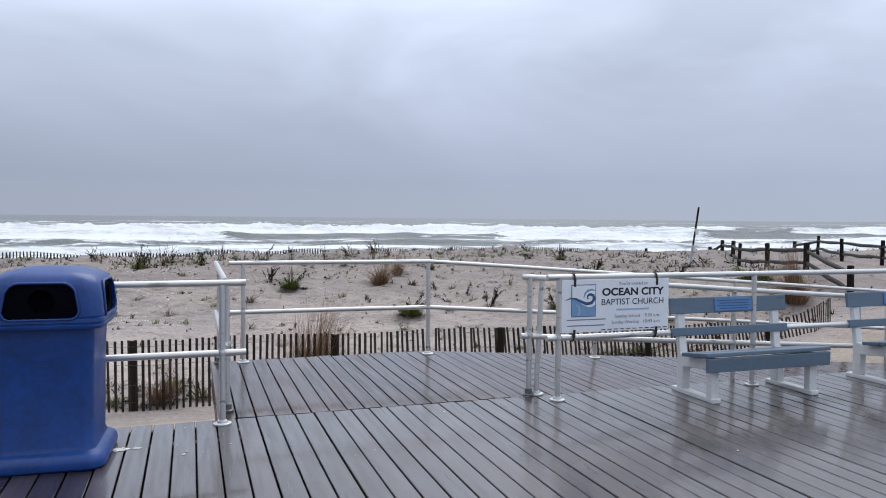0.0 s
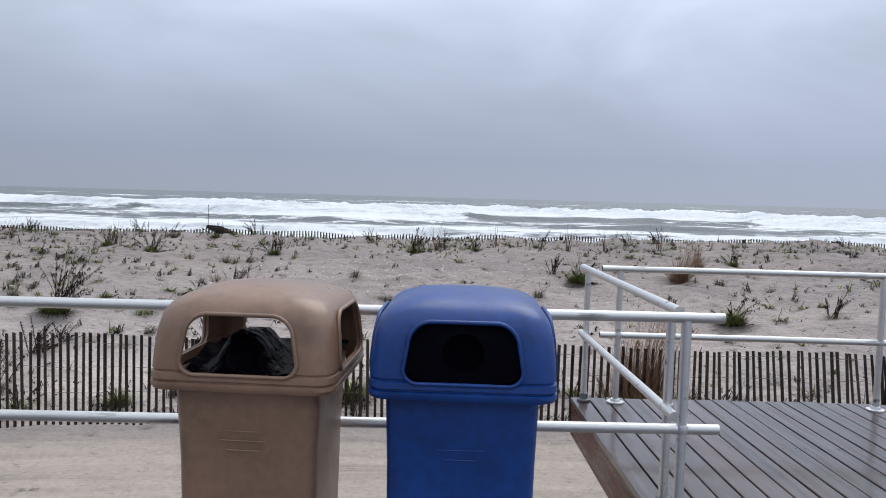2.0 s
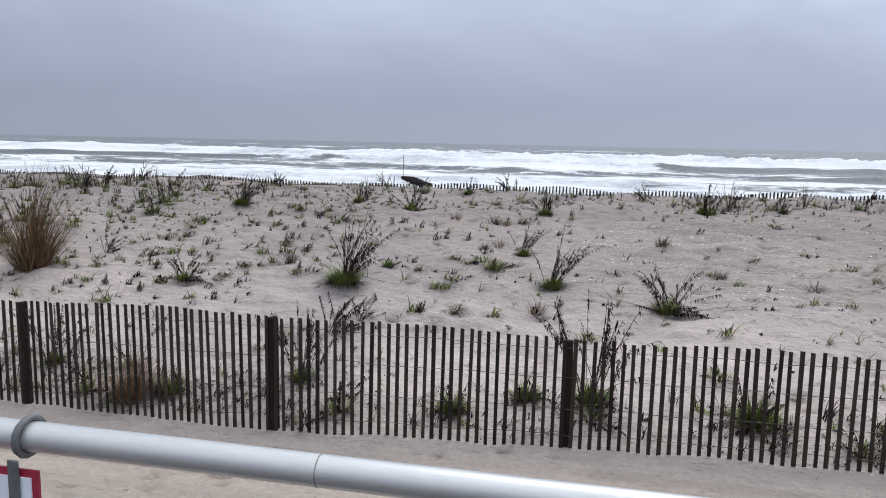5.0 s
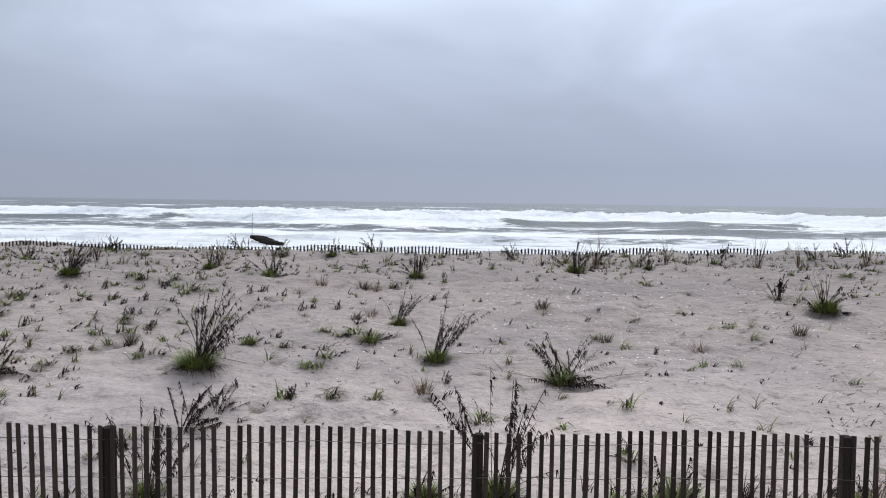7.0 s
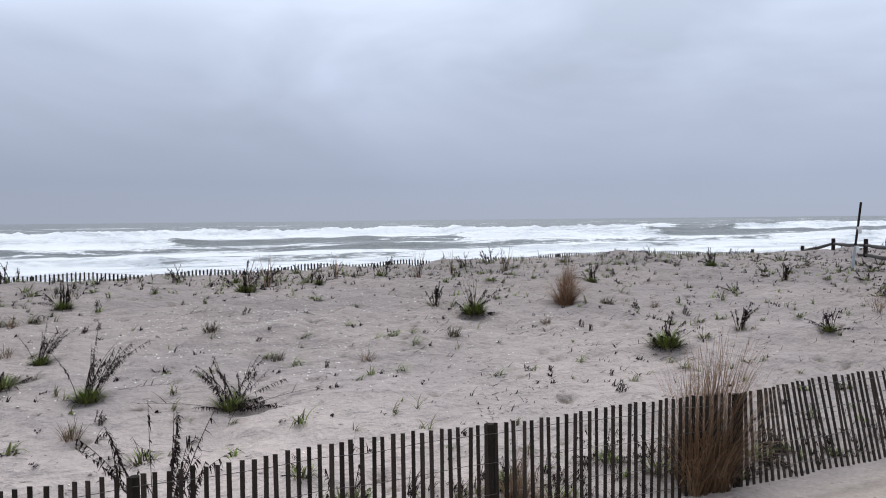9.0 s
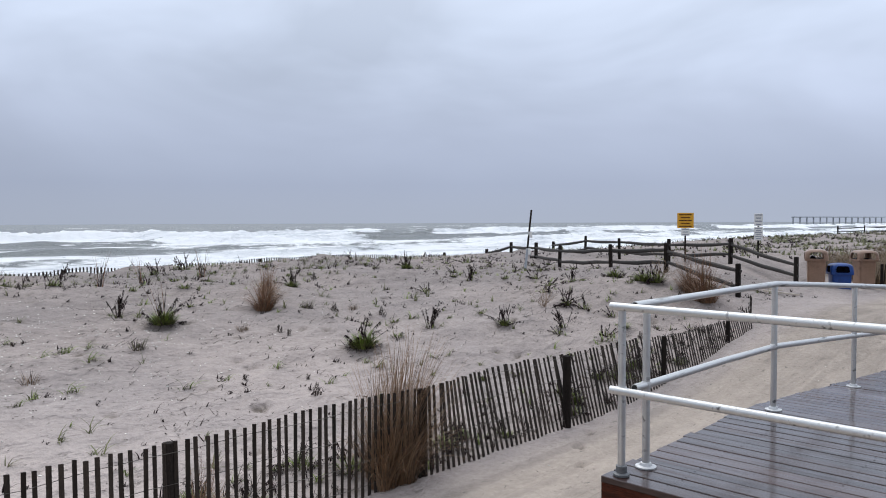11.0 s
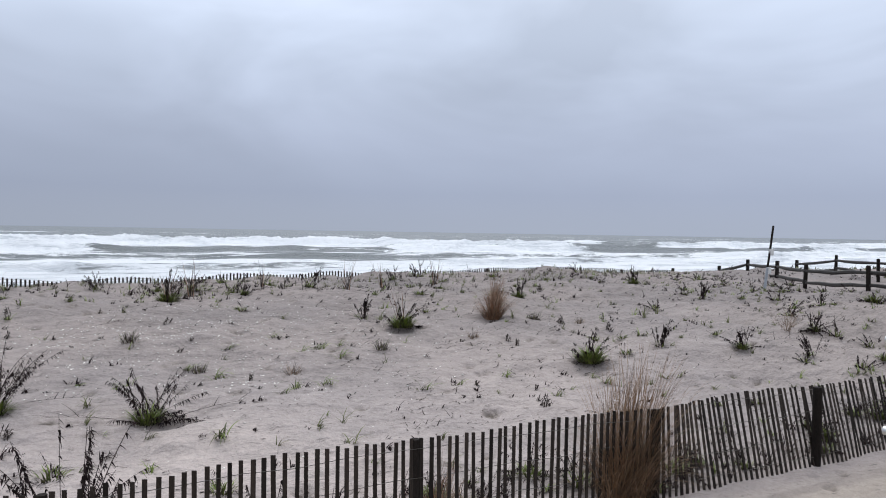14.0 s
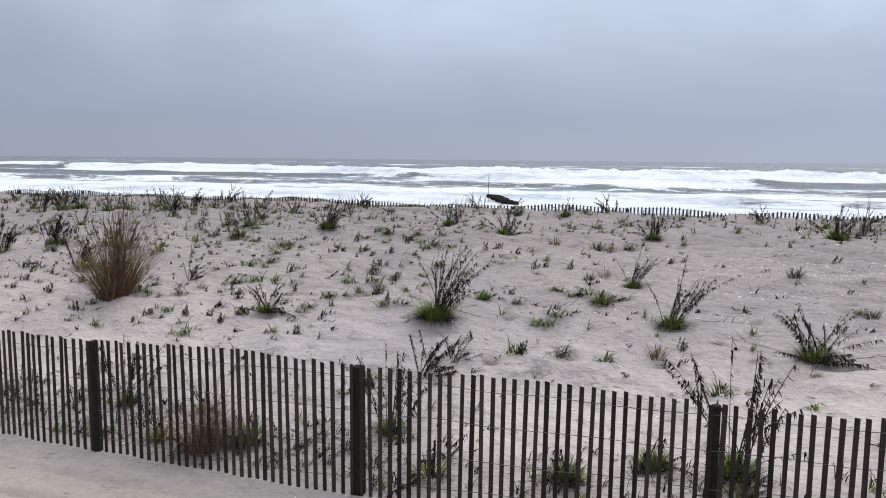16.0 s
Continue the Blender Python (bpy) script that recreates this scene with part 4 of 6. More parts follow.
# ---------------------------------------------------------------- bollard with plaque
def bollard(m):
    b = empty("bollard", "black painted pipe bollard with a flanged cap and metal plaque", "bollard", m=m)
    smooth_by_angle(part("pipe", lathe([(0.048, 0.0), (0.048, 0.985), (0.05, 0.995), (0.058, 1.025), (0.066, 1.0435)], 28), BLACKPAINT, b))
    smooth_by_angle(part("base_plate", lathe([(0.09, 0.0), (0.09, 0.012)], 24), BLACKPAINT, b))
    smooth_by_angle(part("ring", lathe([(0.041, 1.044), (0.094, 1.044), (0.096, 1.047), (0.094, 1.052), (0.041, 1.053)], 32), RUSTY, b, "dull galvanised ring"))
    smooth_by_angle(part("cap", lathe([(0.041, 1.0535), (0.079, 1.0535), (0.081, 1.058), (0.081, 1.073), (0.077, 1.078), (0.049, 1.079), (0.0475, 1.083), (0.0465, 1.188), (0.042, 1.195), (0.018, 1.197)], 32), BLACKPAINT, b, "glossy black flanged cap"))
    for k in range(3):
        a = radians(-110 + 120 * k)
        ring = [(0.051 * math.cos(a) + 0.009 * math.cos(t) * -math.sin(a), 0.051 * math.sin(a) + 0.009 * math.cos(t) * math.cos(a), 1.092 + 0.009 * math.sin(t)) for t in (2 * math.pi * i / 12 for i in range(13))]
        smooth_by_angle(part("eye_bolt", tube(ring, 0.003, 6, caps=False), BLACKPAINT, b), 80)
    # bracket and plaque face the walk, tilted back
    turn = Matrix.Rotation(radians(-14), 4, "Z")
    wedge = bmesh.new()
    pts = [(-0.04, -0.03, 0.99), (0.04, -0.03, 0.99), (0.04, -0.06, 0.985), (-0.04, -0.06, 0.985), (-0.04, -0.03, 0.86), (0.04, -0.03, 0.86), (0.04, -0.105, 0.85), (-0.04, -0.105, 0.85)]
    vs = [wedge.verts.new(turn @ Vector(p)) for p in pts]
    for f in ((0, 1, 2, 3), (7, 6, 5, 4), (3, 2, 6, 7), (0, 4, 5, 1), (1, 5, 6, 2), (0, 3, 7, 4)):
        wedge.faces.new([vs[i] for i in f])
    part("bracket", wedge, BLACKPAINT, b)
    face = turn @ Matrix.Translation((-0.005, -0.088, 0.915)) @ Matrix.Rotation(radians(-18), 4, "X")
    plaque = part("plaque", box_bm(0.122, 0.008, 0.146, (0, 0, 0), 0.004, 2), STEEL, b, "silver metal plaque frame")
    plaque.matrix_basis = face
    part("plaque_card", box_bm(0.09, 0.002, 0.114, (0, -0.0048, 0.0)), SIGNWHITE, plaque, "white printed card")
    part("card_border", box_bm(0.096, 0.002, 0.12, (0, -0.0038, 0.0)), INK, plaque)
    for k, (z, w) in enumerate(((0.052, 0.014), (0.033, 0.054), (0.026, 0.058), (0.019, 0.056), (0.012, 0.05), (0.005, 0.054), (-0.016, 0.052), (-0.023, 0.048), (-0.030, 0.052), (-0.037, 0.034))):
        part("print_bar", box_bm(w, 0.0012, 0.0032 if k else 0.008, (0, -0.0062, z * 0.85)), PALEINK, plaque)
    for sx in (-1, 1):
        for sz in (-1, 1):
            part("screw", lathe([(0.004, 0), (0.004, 0.003), (0.002, 0.004)], 10), DARKBASE, plaque).matrix_basis = Matrix.Translation((sx * 0.053, -0.004, sz * 0.065)) @ Matrix.Rotation(radians(90), 4, "X")
    return b


bollard(pose(-3.303, 6.25, 0) @ Matrix.Diagonal((1, 1, 0.982, 1)))


# ---------------------------------------------------------------- benches
def bench(m):
    b = empty("bench", "slatted bench with white painted frame and slate-blue boards", "bench", "boardwalk benches", m=m)
    for x in (0.12, 1.17):
        f = part("end_frame", box_bm(0.085, 0.56, 0.04, (x, 0.27, 0.02), 0.005, 1), WHITEPAINT, b, "white painted timber end frame")
        part("front_leg", box_bm(0.08, 0.07, 0.30, (x, 0.05, 0.19), 0.005, 1), WHITEPAINT, f)
        part("back_leg", box_bm(0.08, 0.09, 0.31, (x, 0.44, 0.195), 0.005, 1), WHITEPAINT, f)
        part("seat_bearer", box_bm(0.082, 0.49, 0.10, (x, 0.235, 0.305), 0.006, 1, turn=Matrix.Rotation(radians(-6), 4, "X")), WHITEPAINT, f)
        part("back_upright", box_bm(0.078, 0.05, 0.50, (x, 0.50, 0.585), 0.005, 1, turn=Matrix.Rotation(radians(-8), 4, "X")), WHITEPAINT, f)
    part("apron", box_bm(1.30, 0.035, 0.118, (0.645, -0.03, 0.33), 0.006, 2), SLATEPAINT, b)
    for k in range(2):
        part("seat_board", box_bm(1.31, 0.165, 0.034, (0.645, 0.04 + 0.181 * k, 0.405 - 0.026 * k), 0.007, 2, turn=Matrix.Rotation(radians(-8), 4, "X")), SLATEPAINT, b)
    part("back_board", box_bm(1.29, 0.032, 0.145, (0.645, 0.502, 0.765), 0.007, 2, turn=Matrix.Rotation(radians(-8), 4, "X")), SLATEPAINT, b)
    part("back_board", box_bm(1.29, 0.032, 0.075, (0.645, 0.468, 0.535), 0.007, 2, turn=Matrix.Rotation(radians(-8), 4, "X")), SLATEPAINT, b)
    plq = part("plaque", box_bm(0.42, 0.008, 0.118, (0, 0, 0), 0.003, 1), PLAQUE, b, "blue dedication plaque")
    plq.matrix_basis = Matrix.Translation((0.68, 0.481, 0.768)) @ Matrix.Rotation(radians(-8), 4, "X")
    for k in range(4):
        part("print_bar", box_bm(0.36 - 0.05 * (k % 2), 0.0015, 0.009, (0, -0.0048, 0.036 - 0.024 * k)), LOGONAVY, plq)
    return b


first = bench(pose(3.80, 6.37, 0, 0, 0, 0))
copy_thing(first, pose(5.86, 6.37, 0, 0, 0, 0.6))


# ---------------------------------------------------------------- banner and notice on the railing
def banner():
    s = empty("banner", "white church banner with a blue wave picture, strapped to the railing", "sign", m=pose(2.70, 6.826, 0))
    w, h, z0 = 1.055, 0.45, 0.575
    part("panel", box_bm(w, 0.006, h, (w / 2, 0, z0 + h / 2), 0.002, 1), BANNER, s)
    logo = part("logo_frame", box_bm(0.235, 0.002, 0.275, (0.205, -0.0042, 0.845)), LOGONAVY, s)
    part("logo_sky", box_bm(0.222, 0.002, 0.262, (0.205, -0.0056, 0.845)), BANNER, logo)
    v = []
    for i in range(21):
        x = 0.094 + 0.222 * i / 20
        v += [(x, -0.0070, 0.7145), (x, -0.0070, 0.845 + 0.035 * math.cos((i / 20) * 4.2) - 0.02)]
    mesh_ob("logo_sea", v, [(2 * i, 2 * i + 2, 2 * i + 3, 2 * i + 1) for i in range(20)], LOGOBLUE, logo)
    def stroke(line, thick, mat):
        v = []
        for i, (x, z) in enumerate(line):
            t = thick * math.sin(math.pi * (i + 0.4) / len(line)) + 0.001
            dx, dz = line[min(i + 1, len(line) - 1)][0] - line[max(i - 1, 0)][0], line[min(i + 1, len(line) - 1)][1] - line[max(i - 1, 0)][1]
            ln = math.hypot(dx, dz)
            v += [(x - dz / ln * t, -0.0082, z + dx / ln * t), (x + dz / ln * t, -0.0082, z - dx / ln * t)]
        mesh_ob("logo_wave", v, [(2 * i, 2 * i + 1, 2 * i + 3, 2 * i + 2) for i in range(len(line) - 1)], mat, logo)

    stroke([(0.03, 0.852), (0.08, 0.868), (0.13, 0.862), (0.18, 0.838), (0.23, 0.818), (0.28, 0.826), (0.305, 0.858), (0.295, 0.888), (0.265, 0.90), (0.24, 0.885), (0.238, 0.866), (0.255, 0.858)], 0.013, LOGONAVY)
    stroke([(0.205, 0.868), (0.215, 0.905), (0.24, 0.93), (0.275, 0.938), (0.312, 0.932)], 0.008, LOGOBLUE)
    stroke([(0.15, 0.72), (0.168, 0.75), (0.16, 0.785), (0.135, 0.81)], 0.007, LOGOPALE)
    y = -0.0042
    lettering("printed_line", "You're invited to", 0.040, (0.69, y, 0.972), INKGREY, s, "CENTER", width=0.29)
    lettering("printed_line", "OCEAN CITY", 0.088, (0.69, y, 0.885), INK, s, "CENTER", heavy=0.0028, width=0.62)
    lettering("printed_line", "BAPTIST CHURCH", 0.075, (0.69, y, 0.803), INK, s, "CENTER", width=0.62)
    part("script_bar", box_bm(0.33, 0.0014, 0.016, (0.69, y, 0.760)), LOGOPALE, s)
    lettering("printed_line", "Sunday School", 0.040, (0.51, y, 0.690), INKGREY, s, "LEFT", width=0.25)
    lettering("printed_line", "9:30 a.m.", 0.040, (0.81, y, 0.690), INKGREY, s, "LEFT", width=0.155)
    lettering("printed_line", "Sunday Worship", 0.040, (0.48, y, 0.638), INKGREY, s, "LEFT", width=0.275)
    lettering("printed_line", "10:45 a.m.", 0.040, (0.79, y, 0.638), INKGREY, s, "LEFT", width=0.175)
    part("print_bar", box_bm(0.37, 0.0014, 0.009, (0.235, y, 0.683)), INKGREY, s)
    part("print_bar", box_bm(0.36, 0.0014, 0.009, (0.23, y, 0.633)), INKGREY, s)
    for k in range(11):
        part("edge_mark", box_bm(0.04, 0.0014, 0.007, (0.40 + 0.062 * k, y, 0.592)), INK, s)
    for x in (0.12, 0.93):
        for z, zz in ((1.045, 1.0), (0.53, 0.565)):
            pts = [(x, 0.034 + 0.034 * math.cos(a), z + 0.031 * math.sin(a)) for a in (2 * math.pi * k / 14 for k in range(15))]
            smooth_by_angle(part("strap", tube(pts, 0.007, 6, caps=False), RUBBER, s), 80)
            part("strap_tail", box_bm(0.022, 0.004, 0.07, (x, -0.006, zz), 0.001, 1), RUBBER, s)
    return s


banner()


def notice():
    s = empty("notice", "white notice with a red border clamped to the railing", "sign", m=pose(-5.42, 6.90, 0))
    w, h, z0 = 0.70, 0.405, 0.598
    part("backing", box_bm(w, 0.005, h, (w / 2, 0, z0 + h / 2), 0.0, 1), RED, s, "red border")
    part("panel", box_bm(w - 0.024, 0.003, h - 0.024, (w / 2, -0.0035, z0 + h / 2)), BANNER, s)
    part("print_bar", box_bm(0.52, 0.0012, 0.06, (0.36, -0.0058, 0.90)), INK, s)
    part("print_bar", box_bm(0.40, 0.0012, 0.028, (0.30, -0.0058, 0.66)), INKGREY, s)
    for x in (0.10, 0.66):
        for z, zz in ((1.045, 0.985), (0.53, 0.60)):
            pts = [(x, 0.03 + 0.032 * math.cos(a), z + 0.03 * math.sin(a)) for a in (2 * math.pi * k / 14 for k in range(15))]
            smooth_by_angle(part("clamp", tube(pts, 0.006, 6, caps=False), DARKBASE, s), 80)
            part("clamp_tail", box_bm(0.02, 0.004, 0.07, (x, -0.008, zz), 0.001, 1), DARKBASE, s)
    return s


notice()


# ---------------------------------------------------------------- split-rail fences, pole and signs over the dune
def split_rail_fence(label, posts, rails=(0.3, 0.66), h=0.86, seed=1):
    rng = random.Random(seed)
    fence = empty("split_rail_fence", label, "fence", "split-rail fences")
    spots = [(x, y, ground(x, y) - b) for x, y, b in posts]
    for x, y, z in spots:
        p = part("post", box_bm(0.13, 0.11, h + 0.25, (0, 0, h / 2 - 0.125), 0.022, 2), POST, fence)
        p.matrix_basis = Matrix.Translation((x, y, z)) @ Matrix.Rotation(rng.uniform(-0.05, 0.05), 4, "Y") @ Matrix.Rotation(rng.uniform(0, 1), 4, "Z")
    for a, b in zip(spots, spots[1:]):
        for r in rails:
            p0, p1 = Vector(a) + Vector((0, 0, r + rng.uniform(-0.04, 0.04))), Vector(b) + Vector((0, 0, r + rng.uniform(-0.04, 0.04)))
            d = p1 - p0
            mid = p0 + d * 0.5 + Vector((0, 0, -0.03))
            line = [p0 - d * 0.03, p0 + d * 0.25 + Vector((0, 0, rng.uniform(-0.03, 0.01))), mid, p0 + d * 0.75 + Vector((0, 0, rng.uniform(-0.03, 0.01))), p1 + d * 0.03]
            smooth_by_angle(part("rail", tube(line, [0.04, 0.058, 0.062, 0.056, 0.04], 7), RAILWOOD, fence), 30)
    return fence


split_rail_fence("weathered split-rail fence beside the beach path", [(14.0, 14.2, 0.02), (15.2, 16.7, 0.05), (15.95, 18.9, 0.08), (17.4, 21.8, 0.1), (19.0, 24.0, 0.2), (20.5, 26.4, 0.35), (22.0, 29.0, 0.4)], seed=4)
split_rail_fence("weathered split-rail fence on the far side of the beach path", [(19.3, 14.6, 0), (20.3, 17.0, 0), (21.5, 19.8, 0), (22.8, 22.6, 0), (24.3, 25.2, 0.1), (25.8, 28, 0.3)], seed=5)
split_rail_fence("distant split-rail fence on the dune", [(80.0, 30.4, -0.35), (80.0, 27.9, 0.02), (80.0, 25.2, 0.05), (80.0, 23.1, 0.0), (80.0, 21.3, -0.02), (80.0, 19.0, 0.12), (80.0, 17.4, 0.17), (80.0, 15.9, 0.13), (79.5, 13.8, 0.2), (78.5, 11.5, 0.2)], seed=6)


def leaning_pole():
    p = empty("marker_pole", "thin leaning dark pole with small tags in the sand", "pole")
    base, tip = Vector((15.35, 21.75, ground(15.35, 21.75) - 0.2)), Vector((15.62, 21.68, 1.96))
    smooth_by_angle(part("shaft", tube([base, base.lerp(tip, 0.5), tip], 0.032, 8), POST, p))
    smooth_by_angle(part("sleeve", tube([base.lerp(tip, 0.1), base.lerp(tip, 0.4)], 0.042, 10), HAZEGREY, p, "pale grey sleeve"))
    for u in (0.36, 0.62):
        q = base.lerp(tip, u)
        part("tag", box_bm(0.13, 0.012, 0.2, q + Vector((0.02, -0.045, 0)), 0.003, 1, turn=Matrix.Rotation(radians(-40), 4, "Z")), SIGNWHITE, p)
    return p


leaning_pole()


def road_sign(label, x, y, face, plates, post_top):
    s = empty("beach_sign", label, "sign", "beach signs", m=pose(x, y, ground(x, y), 0, 0, face))
    smooth_by_angle(part("sign_post", tube([(0, 0, -0.2), (0, 0, post_top)], 0.03, 8), POST, s))
    for w, h, z, mat, bars in plates:
        p = part("plate", box_bm(w, 0.012, h, (0, -0.045, z), 0.004, 1), mat, s)
        for k in range(bars):
            part("print_bar", box_bm(w * (0.78 - 0.2 * (k % 2)), 0.003, h * 0.3 / bars, (0, -0.0525, z + h * (0.38 - 0.76 * k / max(1, bars - 1)))), INKGREY if mat is SIGNWHITE else FASCIA, p)
    return s


gz = ground(21.07, 18.95)
road_sign("yellow warning sign over a small white one on a dark post", 21.07, 18.95, -62, [(0.56, 0.54, 1.60 - gz, SIGNYELLOW, 5), (0.29, 0.26, 1.19 - gz, SIGNWHITE, 3)], 1.85 - gz)
gz = ground(22.3, 16.85)
road_sign("two white notice signs on a dark post", 22.3, 16.85, -66, [(0.28, 0.43, 1.62 - gz, SIGNWHITE, 4), (0.28, 0.46, 1.13 - gz, SIGNWHITE, 6)], 1.82 - gz)

for x, y, a, sunk in ((20.87, 14.52, -70, 0.13), (22.6, 13.6, -48, 0.0)):
    litter_bin("litter_bin", "tan plastic litter bin with a domed open lid by the path", TAN, pose(x, y, ground(x, y) - sunk, 0, 0, a))
litter_bin("recycling_bin", "blue plastic recycling bin sunk deep into the sand", BLUE, pose(21.3, 13.95, ground(21.3, 13.95) - 0.44, 0, 0, 30), flap=True)

snow_fence("snow fence below brown reeds beside the beach path", [(23.3, 13.2), (23.0, 12.2), (22.6, 11.1), (24.5, 10.9), (27.5, 10.7), (31.0, 10.4)], lambda x: -0.74 + 0.9, lambda x: -0.76,
           [(23.3, 13.2, 0.05, 0.04), (22.6, 11.1, 0.06, 0.04), (27.5, 10.7, 0.05, 0.04)], "snow fences", rng=random.Random(14), lean=lambda x: 0.08)


# ---------------------------------------------------------------- far things: jetty in the surf, pier
def sand_boards(label, boards):
    """Pale boards lying half buried in the sand: (x, y, length, width, turn)."""
    for x, y, length, width, turn in boards:
        tilt = math.degrees(math.atan2(ground(x + 0.5 * math.cos(radians(turn)), y + 0.5 * math.sin(radians(turn))) - ground(x, y), 0.5))
        m = pose(x, y, ground(x, y) + 0.03, 0, -tilt, turn)
        ob = part("board", box_bm(length, width, 0.045, (0, 0, 0), 0.006, 1), PALEBOARD)
        ob.matrix_basis = m
        tagged(ob, label, "board", "boards in the sand")


sand_boards("pale weathered board lying in the sand by the path", [(16.35, 14.42, 1.1, 0.2, -22), (16.2, 13.95, 1.0, 0.2, -30), (18.6, 9.45, 2.6, 0.3, -15)])


def jetty():
    j = empty("jetty", "dark stub of a timber jetty with a marker pole", "jetty")
    o = Vector((-27.0, 90, SEA_Z))
    rng = random.Random(8)
    for k in range(6):
        ln = rng.uniform(1.4, 2.3)
        at = o + Vector((0.55 + 0.62 * k, rng.uniform(-0.3, 0.3) - 0.9 * k, 0.42 - 0.075 * k))
        turn = Matrix.Rotation(rng.uniform(0.02, 0.2), 4, "Y") @ Matrix.Rotation(rng.uniform(-0.5, 0.3), 4, "Z")
        part("timber", box_bm(ln, 0.5, rng.uniform(0.4, 0.6), at, 0.08, 1, turn=turn), POST, j)
    smooth_by_angle(part("marker", tube([o + Vector((0, 0, -1)), o + Vector((0.05, 0, 3.1))], 0.024, 8), POST, j))
    return j


jetty()


def pier():
    p = empty("pier", "long grey fishing pier on piles, far along the beach", "pier")
    a, b = Vector((1250, 120, 5.6)), Vector((765, 262, 5.6))
    d = b - a
    ang = math.atan2(d.y, d.x)
    part("deck", box_bm(d.length, 4.0, 1.0, (a + b) / 2, 0, turn=Matrix.Rotation(ang, 4, "Z")), HAZEGREY, p)
    n = 46
    for k in range(n + 1):
        q = a + d * k / n
        part("pier_leg", box_bm(0.9, 1.0, 9.0, (q.x, q.y, 0.9), 0, turn=Matrix.Rotation(ang, 4, "Z")), HAZEGREY, p)
    part("pier_shelter", box_bm(5, 3, 2.6, a + d * 0.42 + Vector((0, 0, 1.8)), 0.1, 1), HAZEGREY, p)
    smooth_by_angle(part("mast", tube([a + d * 0.3, a + d * 0.3 + Vector((0, 0, 7))], 0.25, 6), HAZEGREY, p))
    return p


pier()

# ---------------------------------------------------------------- plants
def blade(v, f, base, head, length, width, droop, lean, segs=4):
    """A ribbon of leaf from base: heads off along angle head, leaning, and droops."""
    dx, dy = math.cos(head), math.sin(head)
    px, py = -dy, dx
    x, y, z = base
    a = lean
    k = len(v)
    for i in range(segs + 1):
        u = i / segs
        w = width * (1 - u) ** 0.7 * 0.5 + 0.0008
        v.append((x - px * w, y - py * w, z))
        v.append((x + px * w, y + py * w, z))
        st = length / segs
        x += dx * math.sin(a) * st
        y += dy * math.sin(a) * st
        z += math.cos(a) * st
        a += droop / segs
    for i in range(segs):
        f.append((k + 2 * i, k + 2 * i + 1, k + 2 * i + 3, k + 2 * i + 2))


def stem(v, f, base, head, length, r, droop, lean, segs=6, tip=0.4):
    """A thin three-sided stalk; returns the points along it."""
    dx, dy = math.cos(head), math.sin(head)
    p = Vector(base)
    a = lean
    line = []
    k = len(v)
    for i in range(segs + 1):
        rr = r * (1 - (1 - tip) * i / segs)
        for q in range(3):
            t = 2.1 * q
            v.append((p.x + rr * math.cos(t), p.y + rr * math.sin(t), p.z))
        line.append(p.copy())
        st = length / segs
        p = p + Vector((dx * math.sin(a) * st, dy * math.sin(a) * st, math.cos(a) * st))
        a += droop / segs
    for i in range(segs):
        for q in range(3):
            f.append((k + 3 * i + q, k + 3 * i + (q + 1) % 3, k + 3 * i + 3 + (q + 1) % 3, k + 3 * i + 3 + q))
    return line


